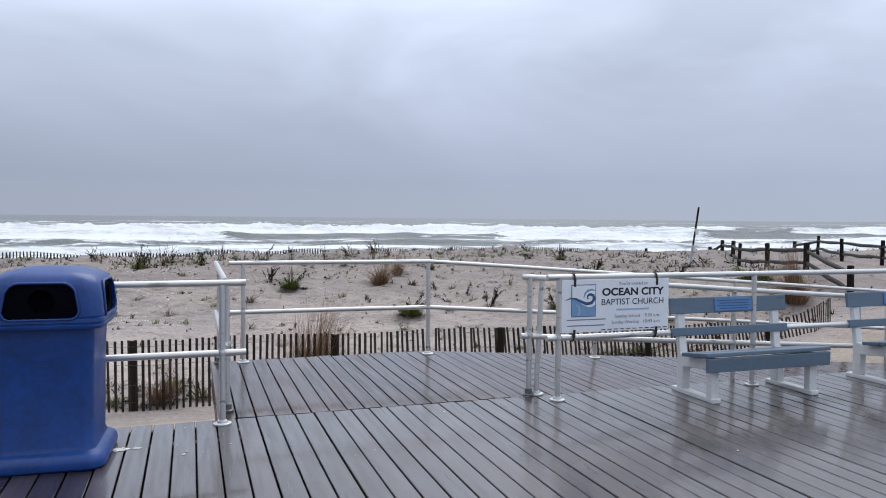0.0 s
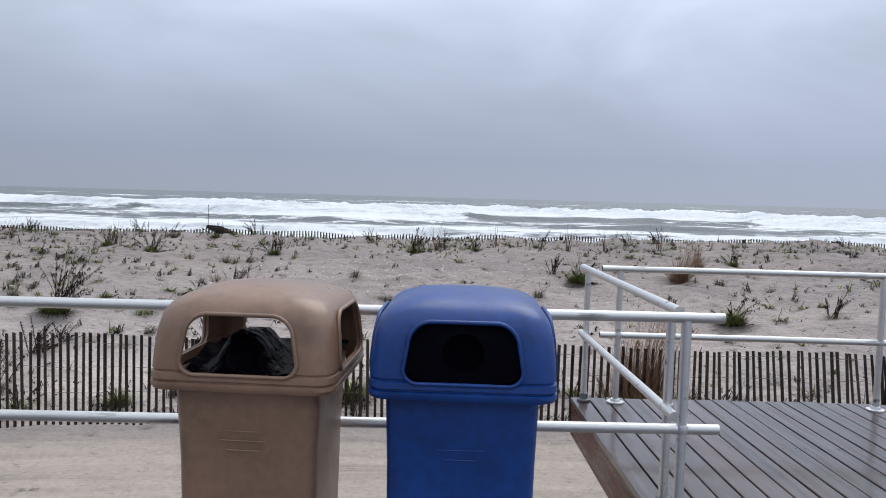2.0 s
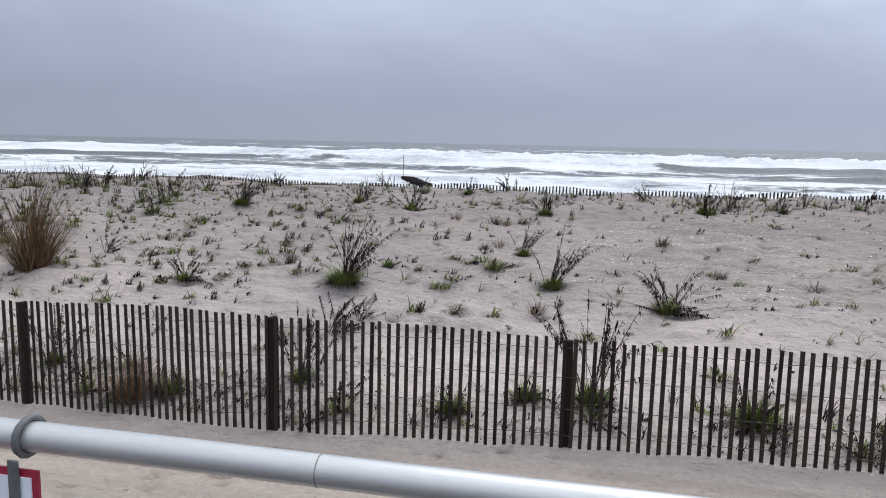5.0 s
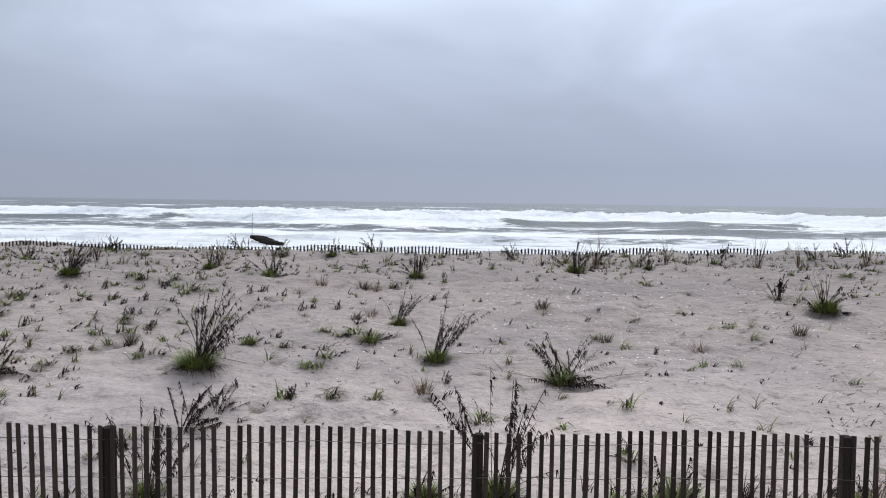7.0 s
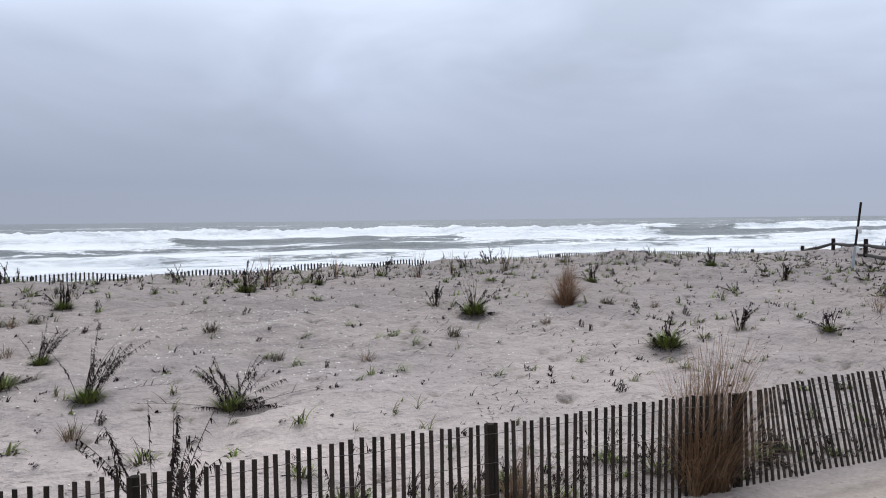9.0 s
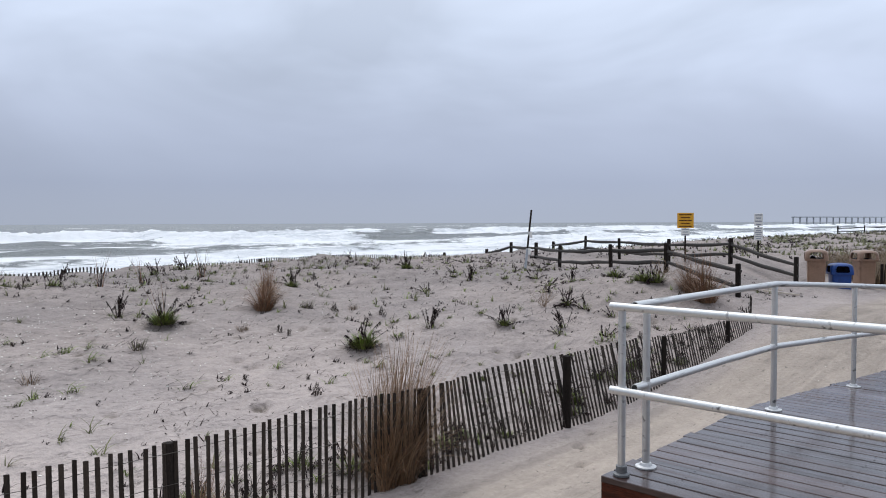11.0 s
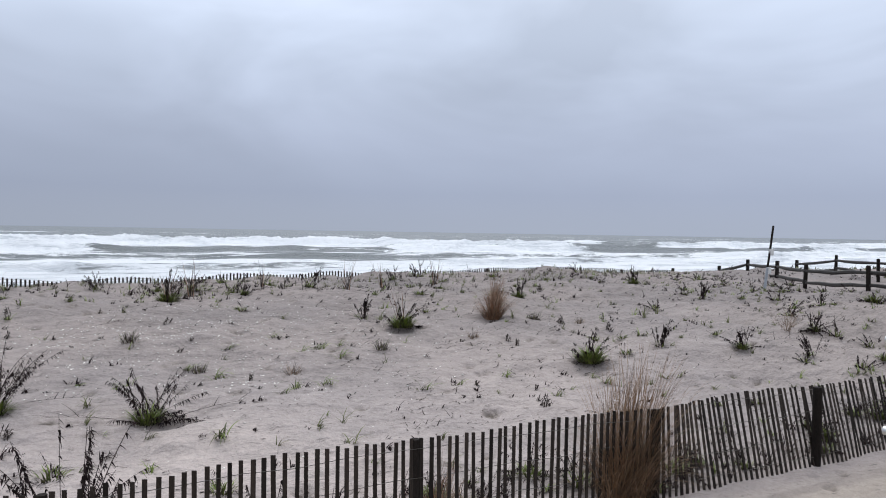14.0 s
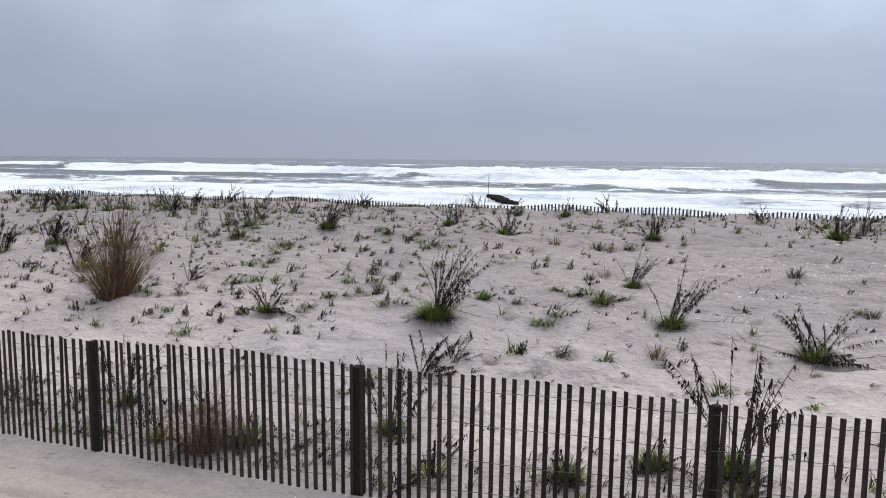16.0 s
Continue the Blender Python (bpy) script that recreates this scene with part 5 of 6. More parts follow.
def goldenrod(seed, stalks, height, leaves, green=0.22, spread=0.4, flop=0.0, wind=0.18, leafy=1.0):
    """A dune plant: a cushion of narrow green leaves, and dead stalks bent by the wind, hung with withered leaves."""
    rng = random.Random(seed)
    th = empty("dune_plant", "", "plant", "dune plants")
    lv, lf, sv, sf, dv, df, ov, of = [], [], [], [], [], [], [], []
    for _ in range(leaves):
        h = rng.uniform(0, 6.283)
        u = math.sqrt(rng.random())
        r = green * 0.6 * u
        tgt = (lv, lf) if rng.random() < 0.66 else (ov, of)
        blade(*tgt, (r * math.cos(h), r * math.sin(h), -0.01), h + rng.gauss(0, 0.5), green * rng.uniform(0.6, 1.25) * (1.1 - 0.3 * u), rng.uniform(0.013, 0.026), rng.uniform(0.2, 1.1), abs(rng.gauss(0.05, 0.18)) + 0.65 * u, 3)

    def hang(line, first, many, side):
        """Withered leaves that hang from a stalk, most on its lee side."""
        for i in range(first, len(line)):
            for _ in range(rng.randint(many // 2, many)):
                p = line[i - 1].lerp(line[i], rng.random())
                blade(dv, df, p, side + rng.gauss(0, 0.8), rng.uniform(0.03, 0.075), rng.uniform(0.008, 0.016), rng.uniform(0.1, 0.7), rng.uniform(1.7, 2.8), 2)

    for _ in range(stalks):
        s = rng.gauss(wind, spread)
        if flop:
            s += rng.choice((-1, 1)) * flop * rng.uniform(0.5, 1.6)
        h = (0.0 if s > 0 else math.pi) + rng.gauss(0, 0.55)
        ln = height * rng.uniform(0.5, 1.1)
        b0 = (0.06 * rng.gauss(0, 1), 0.06 * rng.gauss(0, 1), -0.02)
        line = stem(sv, sf, b0, h, ln, rng.uniform(0.004, 0.007), rng.uniform(-0.3, 0.9), min(1.45, abs(s)), 9)
        bare = rng.random() < 0.35
        hang(line, 6 if bare else rng.choice((2, 3, 4, 5)), max(2, round((4 if bare else 11) * leafy)), 0.0 if s > -0.3 else math.pi)
        if rng.random() < 0.55:
            side = stem(sv, sf, line[rng.choice((3, 4, 5))], h + rng.choice((-1, 1)) * rng.uniform(0.3, 1.2), ln * rng.uniform(0.25, 0.45), 0.004, rng.uniform(-0.3, 0.6), min(1.3, abs(s) + rng.uniform(0.15, 0.5)), 5)
            hang(side, 2, max(2, round(6 * leafy)), 0.0)
    for _ in range(int(leaves * 0.35) + 6):
        h = rng.uniform(0, 6.283)
        r = green * 0.75 * math.sqrt(rng.random())
        blade(dv, df, (r * math.cos(h), r * math.sin(h), 0.0), h + rng.gauss(0, 0.5), green * rng.uniform(0.4, 1.0), rng.uniform(0.008, 0.016), rng.uniform(0.8, 2.0), rng.uniform(0.8, 1.5), 3)
    if lv:
        mesh_ob("foliage", lv, lf, LEAF, th, "fresh green leaves")
        mesh_ob("older_foliage", ov, of, OLIVE, th, "dull olive leaves")
    if sv:
        mesh_ob("dead_growth", sv, sf, STALK, th, "thin dead stalks")
    mesh_ob("dead_foliage", dv, df, DEAD, th, "withered dark brown leaves")
    return th


def arching_tuft(seed, blades, length, mats):
    """A low tuft of broad leaves that rise and bow over before the wind."""
    rng = random.Random(seed)
    th = empty("grass_tuft", "", "grass", "grass tufts")
    for name, mat, share in (("foliage", mats[0], 0.7), ("older_foliage", mats[1], 0.3)):
        v, f = [], []
        for _ in range(max(2, round(blades * share))):
            h = rng.gauss(0.0, 0.6) if rng.random() < 0.75 else rng.gauss(math.pi, 0.9)
            blade(v, f, (rng.gauss(0, 0.045), rng.gauss(0, 0.035), -0.01), h, length * rng.uniform(0.55, 1.15), rng.uniform(0.014, 0.026), rng.uniform(1.3, 2.5), rng.uniform(0.1, 0.8), 6)
        mesh_ob(name, v, f, mat, th)
    v, f = [], []
    for _ in range(6):
        blade(v, f, (rng.gauss(0, 0.05), rng.gauss(0, 0.04), 0.0), rng.uniform(0, 6.283), length * rng.uniform(0.2, 0.5), rng.uniform(0.01, 0.018), 0.8, rng.uniform(0.9, 1.5), 3)
    mesh_ob("dead_foliage", v, f, DEAD, th, "withered dark leaves at its foot")
    return th


def dead_stubs(seed, stubs, height):
    """A handful of short dead stubs standing upright, with shrivelled leaves close to them."""
    rng = random.Random(seed)
    th = empty("dead_stubs", "", "plant", "dead stubs")
    v, f = [], []
    for _ in range(stubs):
        line = stem(v, f, (rng.gauss(0, 0.045), rng.gauss(0, 0.04), -0.02), rng.uniform(-0.6, 0.6), height * rng.uniform(0.4, 1.1), rng.uniform(0.003, 0.006), rng.uniform(0, 0.6), abs(rng.gauss(0, 0.3)), 4, 0.6)
        for i in range(1, 5):
            for _ in range(4):
                blade(v, f, line[i - 1].lerp(line[i], rng.random()), rng.uniform(0, 6.283), rng.uniform(0.025, 0.06), rng.uniform(0.008, 0.016), rng.uniform(0.2, 1.2), rng.choice((rng.uniform(0.3, 0.9), rng.uniform(1.2, 2.4))), 2)
    mesh_ob("dead_foliage", v, f, DRY, th, "shrivelled grey-brown leaves")
    return th


def twiggy_shrub(seed):
    """A low shrub of fine bare pale twigs."""
    rng = random.Random(seed)
    th = empty("bare_shrub", "", "shrub")
    v, f = [], []
    for _ in range(16):
        h = rng.uniform(0, 6.283)
        line = stem(v, f, (rng.gauss(0, 0.05), rng.gauss(0, 0.04), -0.02), h, rng.uniform(0.3, 0.55), 0.005, rng.uniform(-0.3, 0.4), rng.uniform(0.3, 1.2), 6)
        for i in range(2, 7):
            for _ in range(2):
                stem(v, f, line[i], h + rng.gauss(0, 1.2), rng.uniform(0.06, 0.2), 0.0028, 0.3, rng.uniform(0.2, 1.3), 3)
    mesh_ob("twig_growth", v, f, STRAWPALE, th)
    return th


def grass_clump(seed, blades, height, radius, lean_to=0.3, mats=(STRAW, STRAWPALE), fan=0.3, thick=1.0, loose=0, droop=(0.05, 0.7)):
    """A tall clump of dry bunch grass."""
    rng = random.Random(seed)
    th = empty("grass_clump", "", "grass", "grass clumps")
    for name, mat, share, ln in (("brown_foliage", mats[0], 0.75, 0.75), ("pale_foliage", mats[1], 0.25, 0.95)):
        v, f = [], []
        for _ in range(int(blades * share)):
            h = rng.uniform(0, 6.283)
            r = radius * math.sqrt(rng.random())
            b0 = (r * math.cos(h), r * math.sin(h), -0.02)
            blade(v, f, b0, h + rng.gauss(0, 0.5) if rng.random() < 0.7 else rng.gauss(lean_to, 0.6), height * ln * rng.uniform(0.4, 1.1), rng.uniform(0.005, 0.011) * thick, rng.uniform(*droop), abs(rng.gauss(0.08, 0.1)) + fan * r / radius, 5)
        mesh_ob(name, v, f, mat, th)
    if loose:
        v, f = [], []
        for _ in range(loose):
            h = rng.uniform(0, 6.283)
            r = radius * 0.8 * math.sqrt(rng.random())
            blade(v, f, (r * math.cos(h), r * math.sin(h), -0.02), rng.gauss(lean_to, 0.7), height * rng.uniform(0.8, 1.3), rng.uniform(0.004, 0.008), rng.uniform(0.2, 0.75), abs(rng.gauss(0.12, 0.12)), 7)
        mesh_ob("loose_foliage", v, f, mats[0], th, "long loose seed stems")
    return th


def settle(th, label, spots):
    """Set a plant at the first spot and copies of it at the others: (x, y, size, turn)."""
    tagged(th, label)
    for k, (x, y, s, turn) in enumerate(spots):
        m = Matrix.Translation((x, y, drifted(x, y))) @ Matrix.Rotation(radians(turn), 4, "Z")
        if k == 0:
            base = th
            th.matrix_basis = m
            th.scale = (s, s, s)
        else:
            c = copy_thing(base, m)
            c.scale = (s, s, s)


settle(goldenrod(21, 26, 1.05, 320, 0.29, 0.24, wind=0.24), "dune plant with fresh green base and tall dead stalks",
       [(-7.68, 16.5, 1.1, 0), (-12.0, 21.6, 0.75, 20)])
settle(goldenrod(71, 18, 1.0, 210, 0.22, 0.3, wind=0.22), "dune plant with a small green base and bent dead stalks",
       [(-4.55, 17.0, 1.0, 0), (-5.2, 18.75, 0.7, 10)])
settle(goldenrod(22, 24, 0.68, 130, 0.22, 0.4, 0.5, leafy=1.2), "sprawling dune plant with green heart and dark dead branches",
       [(-2.95, 16.33, 1.1, 0), (-10.36, 16.42, 0.75, 15), (7.62, 16.35, 0.7, 30), (10.1, 16.55, 0.75, 190)])
settle(goldenrod(72, 13, 0.66, 0, 0.16, 0.5, 0.5, leafy=1.5), "withered heap of dark dead stalks and leaves on the sand",
       [(-7.35, 15.15, 0.95, 0), (-7.1, 15.5, 0.6, 40), (-12.6, 17.6, 0.6, 10)])
settle(goldenrod(23, 14, 0.66, 150, 0.22, 0.42), "dune plant of dark dead stalks with a little green",
       [(-8.07, 21.95, 1.05, 0), (-5.1, 22.14, 0.95, 60), (-1.61, 23.5, 1.25, 12), (-9.78, 23.4, 0.95, 20), (0.04, 23.6, 0.6, 20), (6.4, 21.96, 0.85, 30), (11.3, 23.1, 0.95, 31), (-12.1, 21.7, 0.9, 9), (-7.25, 24.6, 0.8, 10), (-14.4, 24.2, 0.9, 13)])
settle(goldenrod(24, 12, 0.5, 14, 0.14, 0.4), "low dead dune plant with curled dark leaves",
       [(6.4, 17.25, 1.05, 0), (1.67, 20.64, 1.0, 50), (8.6, 15.63, 0.9, 100), (11.0, 20.3, 0.95, 15), (12.0, 17.7, 0.8, 20), (-15.3, 17.9, 1.1, 10), (-17.1, 19.0, 1.4, 6), (-17.8, 18.4, 1.2, 30), (-16.9, 22.5, 1.2, 12), (-17.1, 23.6, 1.2, 20), (-20.9, 22.3, 1.3, 5)])
settle(goldenrod(25, 15, 0.95, 150, 0.17, 0.28, wind=0.3, leafy=1.2), "dune plant pushing through behind the snow fence, with tall dead stalks",
       [(-3.9, 13.8, 1.35, 0), (-7.3, 13.95, 1.05, 12), (-10.6, 13.8, 0.9, 15)])
settle(goldenrod(26, 7, 0.5, 210, 0.26, 0.5, 0.5), "bushy green dune plant close behind the snow fence",
       [(-8.75, 13.5, 0.95, 0), (-5.35, 13.5, 0.85, 60), (-4.6, 13.9, 0.8, 120), (-2.25, 13.7, 1.15, 200), (-0.5, 13.7, 0.75, 260), (5.8, 13.5, 0.8, 30), (7.4, 13.6, 0.7, 100), (3.2, 13.5, 0.5, 310)])
settle(goldenrod(28, 6, 0.4, 120, 0.34, 0.5, 0.5), "dark green weeds at the foot of the reed fence", [(22.1, 11.45, 1.0, 0), (22.5, 11.2, 0.8, 70)])
settle(goldenrod(27, 3, 0.35, 110, 0.21, 0.8, 0.3), "low green dune plant",
       [(-5.58, 17.95, 1.0, 0), (-7.31, 17.6, 0.75, 30), (13.6, 17.4, 1.2, 140), (12.9, 16.2, 1.3, 220), (9.64, 14.83, 0.8, 20)])
settle(grass_clump(31, 520, 1.42, 0.18, 0.1, (RUST, STRAWPALE), fan=0.22, thick=1.05, loose=240, droop=(0.2, 1.9)), "tall brown bunch grass growing through the snow fence", [(1.66, 13.06, 1.0, 0), (1.38, 13.04, 0.84, 20)])
settle(grass_clump(35, 700, 1.3, 0.2, 0.2, (REED, RUST), fan=0.62, loose=110, droop=(-0.1, 0.5)), "broad fan of rust-brown bunch grass on the dune", [(-13.1, 16.35, 1.22, 0)])
settle(grass_clump(32, 480, 0.85, 0.18, 0.2, fan=0.5, loose=60, droop=(0.4, 1.5)), "clump of brown bunch grass on the dune", [(4.45, 20.16, 1.0, 0), (5.2, 21.2, 0.7, 60), (12.6, 14.4, 1.25, 200), (13.1, 15.0, 1.1, 80), (-9.1, 13.2, 0.9, 40), (-0.7, 13.25, 0.75, 10)])
settle(goldenrod(28, 8, 0.55, 300, 0.24, 0.45, 0.5), "dune plant with a thick green heart and dead branches", [(4.35, 16.89, 1.3, 17), (2.08, 19.7, 1.2, 8)])
settle(grass_clump(34, 16, 1.05, 0.06, 0.2, (STALK, STRAW), fan=0.14, thick=1.5), "few tall thin seed stalks of dune grass", [(-1.6, 23.4, 1.0, 0), (2.6, 23.8, 1.0, 40), (3.7, 24.2, 0.9, 100), (2.1, 19.8, 1.0, 200), (-12.6, 24.0, 0.9, 10), (-16.0, 24.4, 1.0, 160), (-1.0, 24.2, 1.05, 70), (0.7, 24.5, 0.9, 130), (5.2, 24.1, 1.0, 220), (-9.7, 23.7, 1.0, 300), (-5.0, 22.6, 0.8, 20)])
settle(twiggy_shrub(73), "low shrub of bare pale twigs", [(9.46, 16.7, 1.0, 0), (13.33, 15.910000000000002, 1.2, 40)])
settle(goldenrod(74, 10, 0.6, 160, 0.34, 0.4, 0.3), "olive bush with pale twigs beside the split-rail fence", [(13.13, 16.01, 1.0, 0)])


def strewn(makers, label, spots, size, seed):
    """Small plants at the given (x, y) spots, taken in turn from a few differing ones."""
    rng = random.Random(seed)
    for k, maker in enumerate(makers):
        settle(maker, label, [(x, y, rng.uniform(*size), rng.gauss(0, 18)) for x, y in spots[k::len(makers)]])


ARCHED = "low tuft of broad olive-green grass bowed by the wind"
strewn([arching_tuft(80 + k, 15 + 3 * k, 0.29, ((OLIVE, LEAF), (LEAF, OLIVE), (OLIVE, DEAD))[k]) for k in range(3)], ARCHED,
       [(-10.9, 21.1), (-10.3, 20.8), (-9.6, 18.6), (-9.2, 17.9), (-8.7, 17.0), (-9.2, 20.7), (-9.4, 21.8), (-8.9, 20.8), (-9.9, 21.6), (-10.1, 21.5), (-11.0, 22.2), (-10.7, 21.9), (-9.3, 20.4), (-8.7, 18.7), (-6.8, 17.6), (-6.1, 16.9), (-6.2, 16.7), (-5.8, 15.8), (-6.1, 18.1), (-6.3, 18.2), (-5.5, 21.3), (-5.3, 15.8), (-10.4, 16.9), (-9.7, 17.2), (-12.4, 20.2), (-9.7, 17.8), (-9.7, 18.9), (-12.5, 18.2), (-11.3, 17.6), (-11.6, 17.5), (-11.2, 16.9), (-11.9, 16.1), (-10.7, 16.3), (-9.9, 15.8), (-12.2, 20.2), (-13.7, 20.5), (-14.4, 20.7), (-12.1, 18.7), (-11.8, 18.9)], (0.85, 1.35), 80)
strewn([arching_tuft(83 + k, 15, 0.27, ((OLIVE, LEAF), (LEAF, OLIVE))[k]) for k in range(2)], ARCHED,
       [(-2.2, 18.3), (-1.8, 17.9), (-1.4, 19.1), (-0.5, 19.5), (0.0, 18.8), (0.2, 18.1), (-1.2, 16.7), (0.3, 18.4), (0.0, 18.6), (-0.4, 17.2), (1.5, 16.6), (2.4, 16.6), (0.9, 16.6), (-0.3, 18.5)], (0.7, 1.15), 83)
STUBS = "short upright dead stubs with shrivelled grey-brown leaves"
strewn([dead_stubs(86 + k, 4 + 2 * k, 0.16) for k in range(3)], STUBS,
       [(-10.9, 20.7), (-10.5, 20.3), (-10.1, 19.7), (-9.9, 20.1), (-9.7, 19.7), (-9.8, 19.2), (-9.6, 19.2), (-9.2, 19.6), (-8.6, 19.2), (-8.0, 20.1), (-7.4, 20.2), (-7.8, 20.3), (-6.9, 19.2), (-6.7, 19.3), (-6.3, 15.8), (-6.3, 19.3), (-7.0, 18.1), (-4.7, 20.6), (-4.5, 20.6), (-9.5, 15.8), (-9.1, 18.5), (-8.7, 17.1), (-10.8, 19.9), (-10.0, 21.3), (-10.9, 16.0), (-11.2, 16.2), (-12.1, 15.9), (-11.5, 16.0), (-13.3, 16.1), (-16.0, 17.5), (-15.2, 17.1), (-14.3, 16.2), (-15.4, 16.7), (-15.8, 17.2), (-15.3, 16.4), (-15.3, 21.5), (-14.3, 22.6), (-15.0, 22.9)], (0.8, 1.3), 86)
strewn([dead_stubs(89 + k, 3 + 2 * k, 0.14) for k in range(2)], STUBS,
       [(-3.2, 20.1), (-2.0, 21.0), (-1.9, 19.5), (-2.1, 19.2), (-0.5, 19.4), (-1.4, 17.6), (2.7, 18.6), (3.7, 18.2), (4.8, 19.5), (3.7, 18.5), (1.7, 16.5), (2.6, 16.1), (6.7, 19.0), (3.4, 23.5), (4.8, 23.4)], (0.7, 1.15), 89)
strewn([grass_clump(91, 90, 0.27, 0.11, 0.1, (DRY, OLIVE), fan=0.5), grass_clump(92, 70, 0.24, 0.09, 0.1, (STRAWPALE, DRY), fan=0.5)], "small dry tuft of dune grass",
       [(-5.9, 18.9), (-5.7, 19.2), (-9.1, 18.4), (-7.2, 20.6), (-6.1, 21.4), (-6.9, 21.2), (-9.0, 17.5), (-5.8, 21.1), (-2.8, 19.6), (-4.7, 16.0), (-2.0, 18.2), (-0.7, 17.8), (1.0, 18.3), (3.2, 18.9), (5.2, 19.7), (6.2, 19.4), (-8.4, 24.6)], (0.75, 1.15), 91)


def sprinkle(th, label, count, area, size, seed, dense):
    """Copies of one plant strewn over an area."""
    rng = random.Random(seed)
    spots = []
    while len(spots) < count:
        x, y = rng.uniform(*area[:2]), rng.uniform(*area[2:])
        if rng.random() < dense(x, y) and all((x - a) ** 2 + (y - b) ** 2 > 0.3 for a, b, _, _ in spots):
            spots.append((x, y, rng.uniform(*size), rng.uniform(0, 360)))
    settle(th, label, spots)


def scatter(name, label, mats, count, area, size, seed, dense=None, blades=(5, 10), width=(0.006, 0.012)):
    """Many small tufts of leaves, too many to count."""
    rng = random.Random(seed)
    v, f = [], []
    x0, x1, y0, y1 = area
    done = 0
    while done < count:
        x, y = rng.uniform(x0, x1), rng.uniform(y0, y1)
        if dense and rng.random() > dense(x, y):
            continue
        done += 1
        z = drifted(x, y)
        s = rng.uniform(*size) * (0.7 if rng.random() < 0.5 else 1.0)
        turn = rng.uniform(0, 6.283)
        for _ in range(rng.randint(*blades)):
            h = rng.gauss(0.1, 0.8) if rng.random() < 0.65 else turn + rng.gauss(0, 1.3)
            blade(v, f, (x + rng.gauss(0, 0.02), y + rng.gauss(0, 0.02), z - 0.01), h, s * rng.uniform(0.5, 1.2), rng.uniform(*width), rng.uniform(0.7, 2.1), rng.uniform(0.2, 1.1), 3)
    ob = mesh_ob(name, v, f, mats)
    tagged(ob, label, "grass", kind="stuff")


def patchy(x, y):
    """More plants along the crest and to the south, few on the bare middle of the dune."""
    base = 0.35 + 0.65 * ramp01(y, 21, 25) + 0.5 * ramp01(-x, 5, 12) + 0.25 * ramp01(x, 5, 12)
    base *= 1 - 0.6 * math.exp(-((x + 1.5) / 3.0) ** 2 - ((y - 19.5) / 2.0) ** 2)
    return base * (0.35 + 0.9 * ramp01(noise.noise(Vector((x * 0.45, y * 0.6, 2.0))), -0.1, 0.35))


sprinkle(goldenrod(51, 3, 0.35, 40, 0.2, 0.5, 0.5), "small leafy dune plant with olive and dead leaves", 55, (-22, 15, 14.4, 26), (0.5, 1.0), 51, patchy)
sprinkle(dead_stubs(52, 6, 0.16), "small cluster of short dead stubs", 95, (-24, 16, 14.2, 26.3), (0.6, 1.2), 52, patchy)
sprinkle(arching_tuft(53, 14, 0.27, (OLIVE, LEAF)), "small drooping tuft of green dune grass", 80, (-24, 14, 14.2, 26), (0.6, 1.2), 53, patchy)
sprinkle(goldenrod(54, 8, 0.5, 60, 0.22, 0.5, 0.5), "tangled dune plant behind the snow fence", 15, (-13, 11, 13.15, 13.9), (0.6, 1.05), 54, lambda x, y: 1.0)
sprinkle(arching_tuft(57, 17, 0.3, (LEAF, OLIVE)), "drooping tuft of broad yellow-green dune grass", 34, (-20, -6, 15.5, 24), (0.6, 1.15), 57, lambda x, y: 0.5 + 0.5 * ramp01(-x, 9, 13))
sprinkle(goldenrod(59, 7, 0.42, 24, 0.2, 0.4, 0.55), "sprawling dune plant with dead branches on damp sand", 24, (8, 18, 14.2, 24), (0.6, 1.1), 59, lambda x, y: 1.0 if y > 14.5 + 0.9 * max(0, x - 13.5) else 0.0)
sprinkle(goldenrod(55, 8, 0.55, 30, 0.2, 0.4, 0.2), "dark dead dune plant near the crest", 30, (-40, 16, 23.5, 26.6), (0.7, 1.15), 55, lambda x, y: 0.5 + 0.5 * ramp01(-x, 6, 12))
sprinkle(goldenrod(56, 9, 0.55, 70, 0.24, 0.45, 0.3), "dark dune plant on the thickly grown south dune", 36, (-30, -13.5, 17.5, 25), (0.7, 1.4), 56, lambda x, y: 1.0)
sprinkle(dead_stubs(60, 9, 0.19), "cluster of dead stubs on the thickly grown south dune", 60, (-30, -12.5, 15.0, 25), (0.6, 1.3), 60, lambda x, y: 1.0)


scatter("green_shoots", "small green and olive shoots scattered over the dune", OLIVE, 700, (-24, 16, 14, 26.8), (0.14, 0.34), 41, patchy, width=(0.01, 0.02))
scatter("fresh_shoots", "small fresh green shoots scattered over the dune", LEAF, 260, (-20, 16, 14, 26.8), (0.12, 0.28), 42, patchy, width=(0.01, 0.02))
scatter("dry_shoots", "small dark dead shoots scattered over the dune", DEAD, 3000, (-26, 18, 13.3, 26.9), (0.04, 0.18), 43, patchy, blades=(3, 9), width=(0.012, 0.026))
scatter("south_shoots", "grey-olive shoots over the thickly grown south dune", OLIVE, 650, (-30, -8, 15.5, 25.5), (0.12, 0.3), 64, lambda x, y: 0.2 + 0.8 * ramp01(-x, 8, 13), width=(0.01, 0.02))
scatter("crest_grass", "low grass along the dune crest", OLIVE, 1000, (-45, 18, 24.4, 27.2), (0.12, 0.32), 44, lambda x, y: 0.4 + 0.6 * ramp01(x, -2, 4) + 0.5 * ramp01(-x, 7, 12))
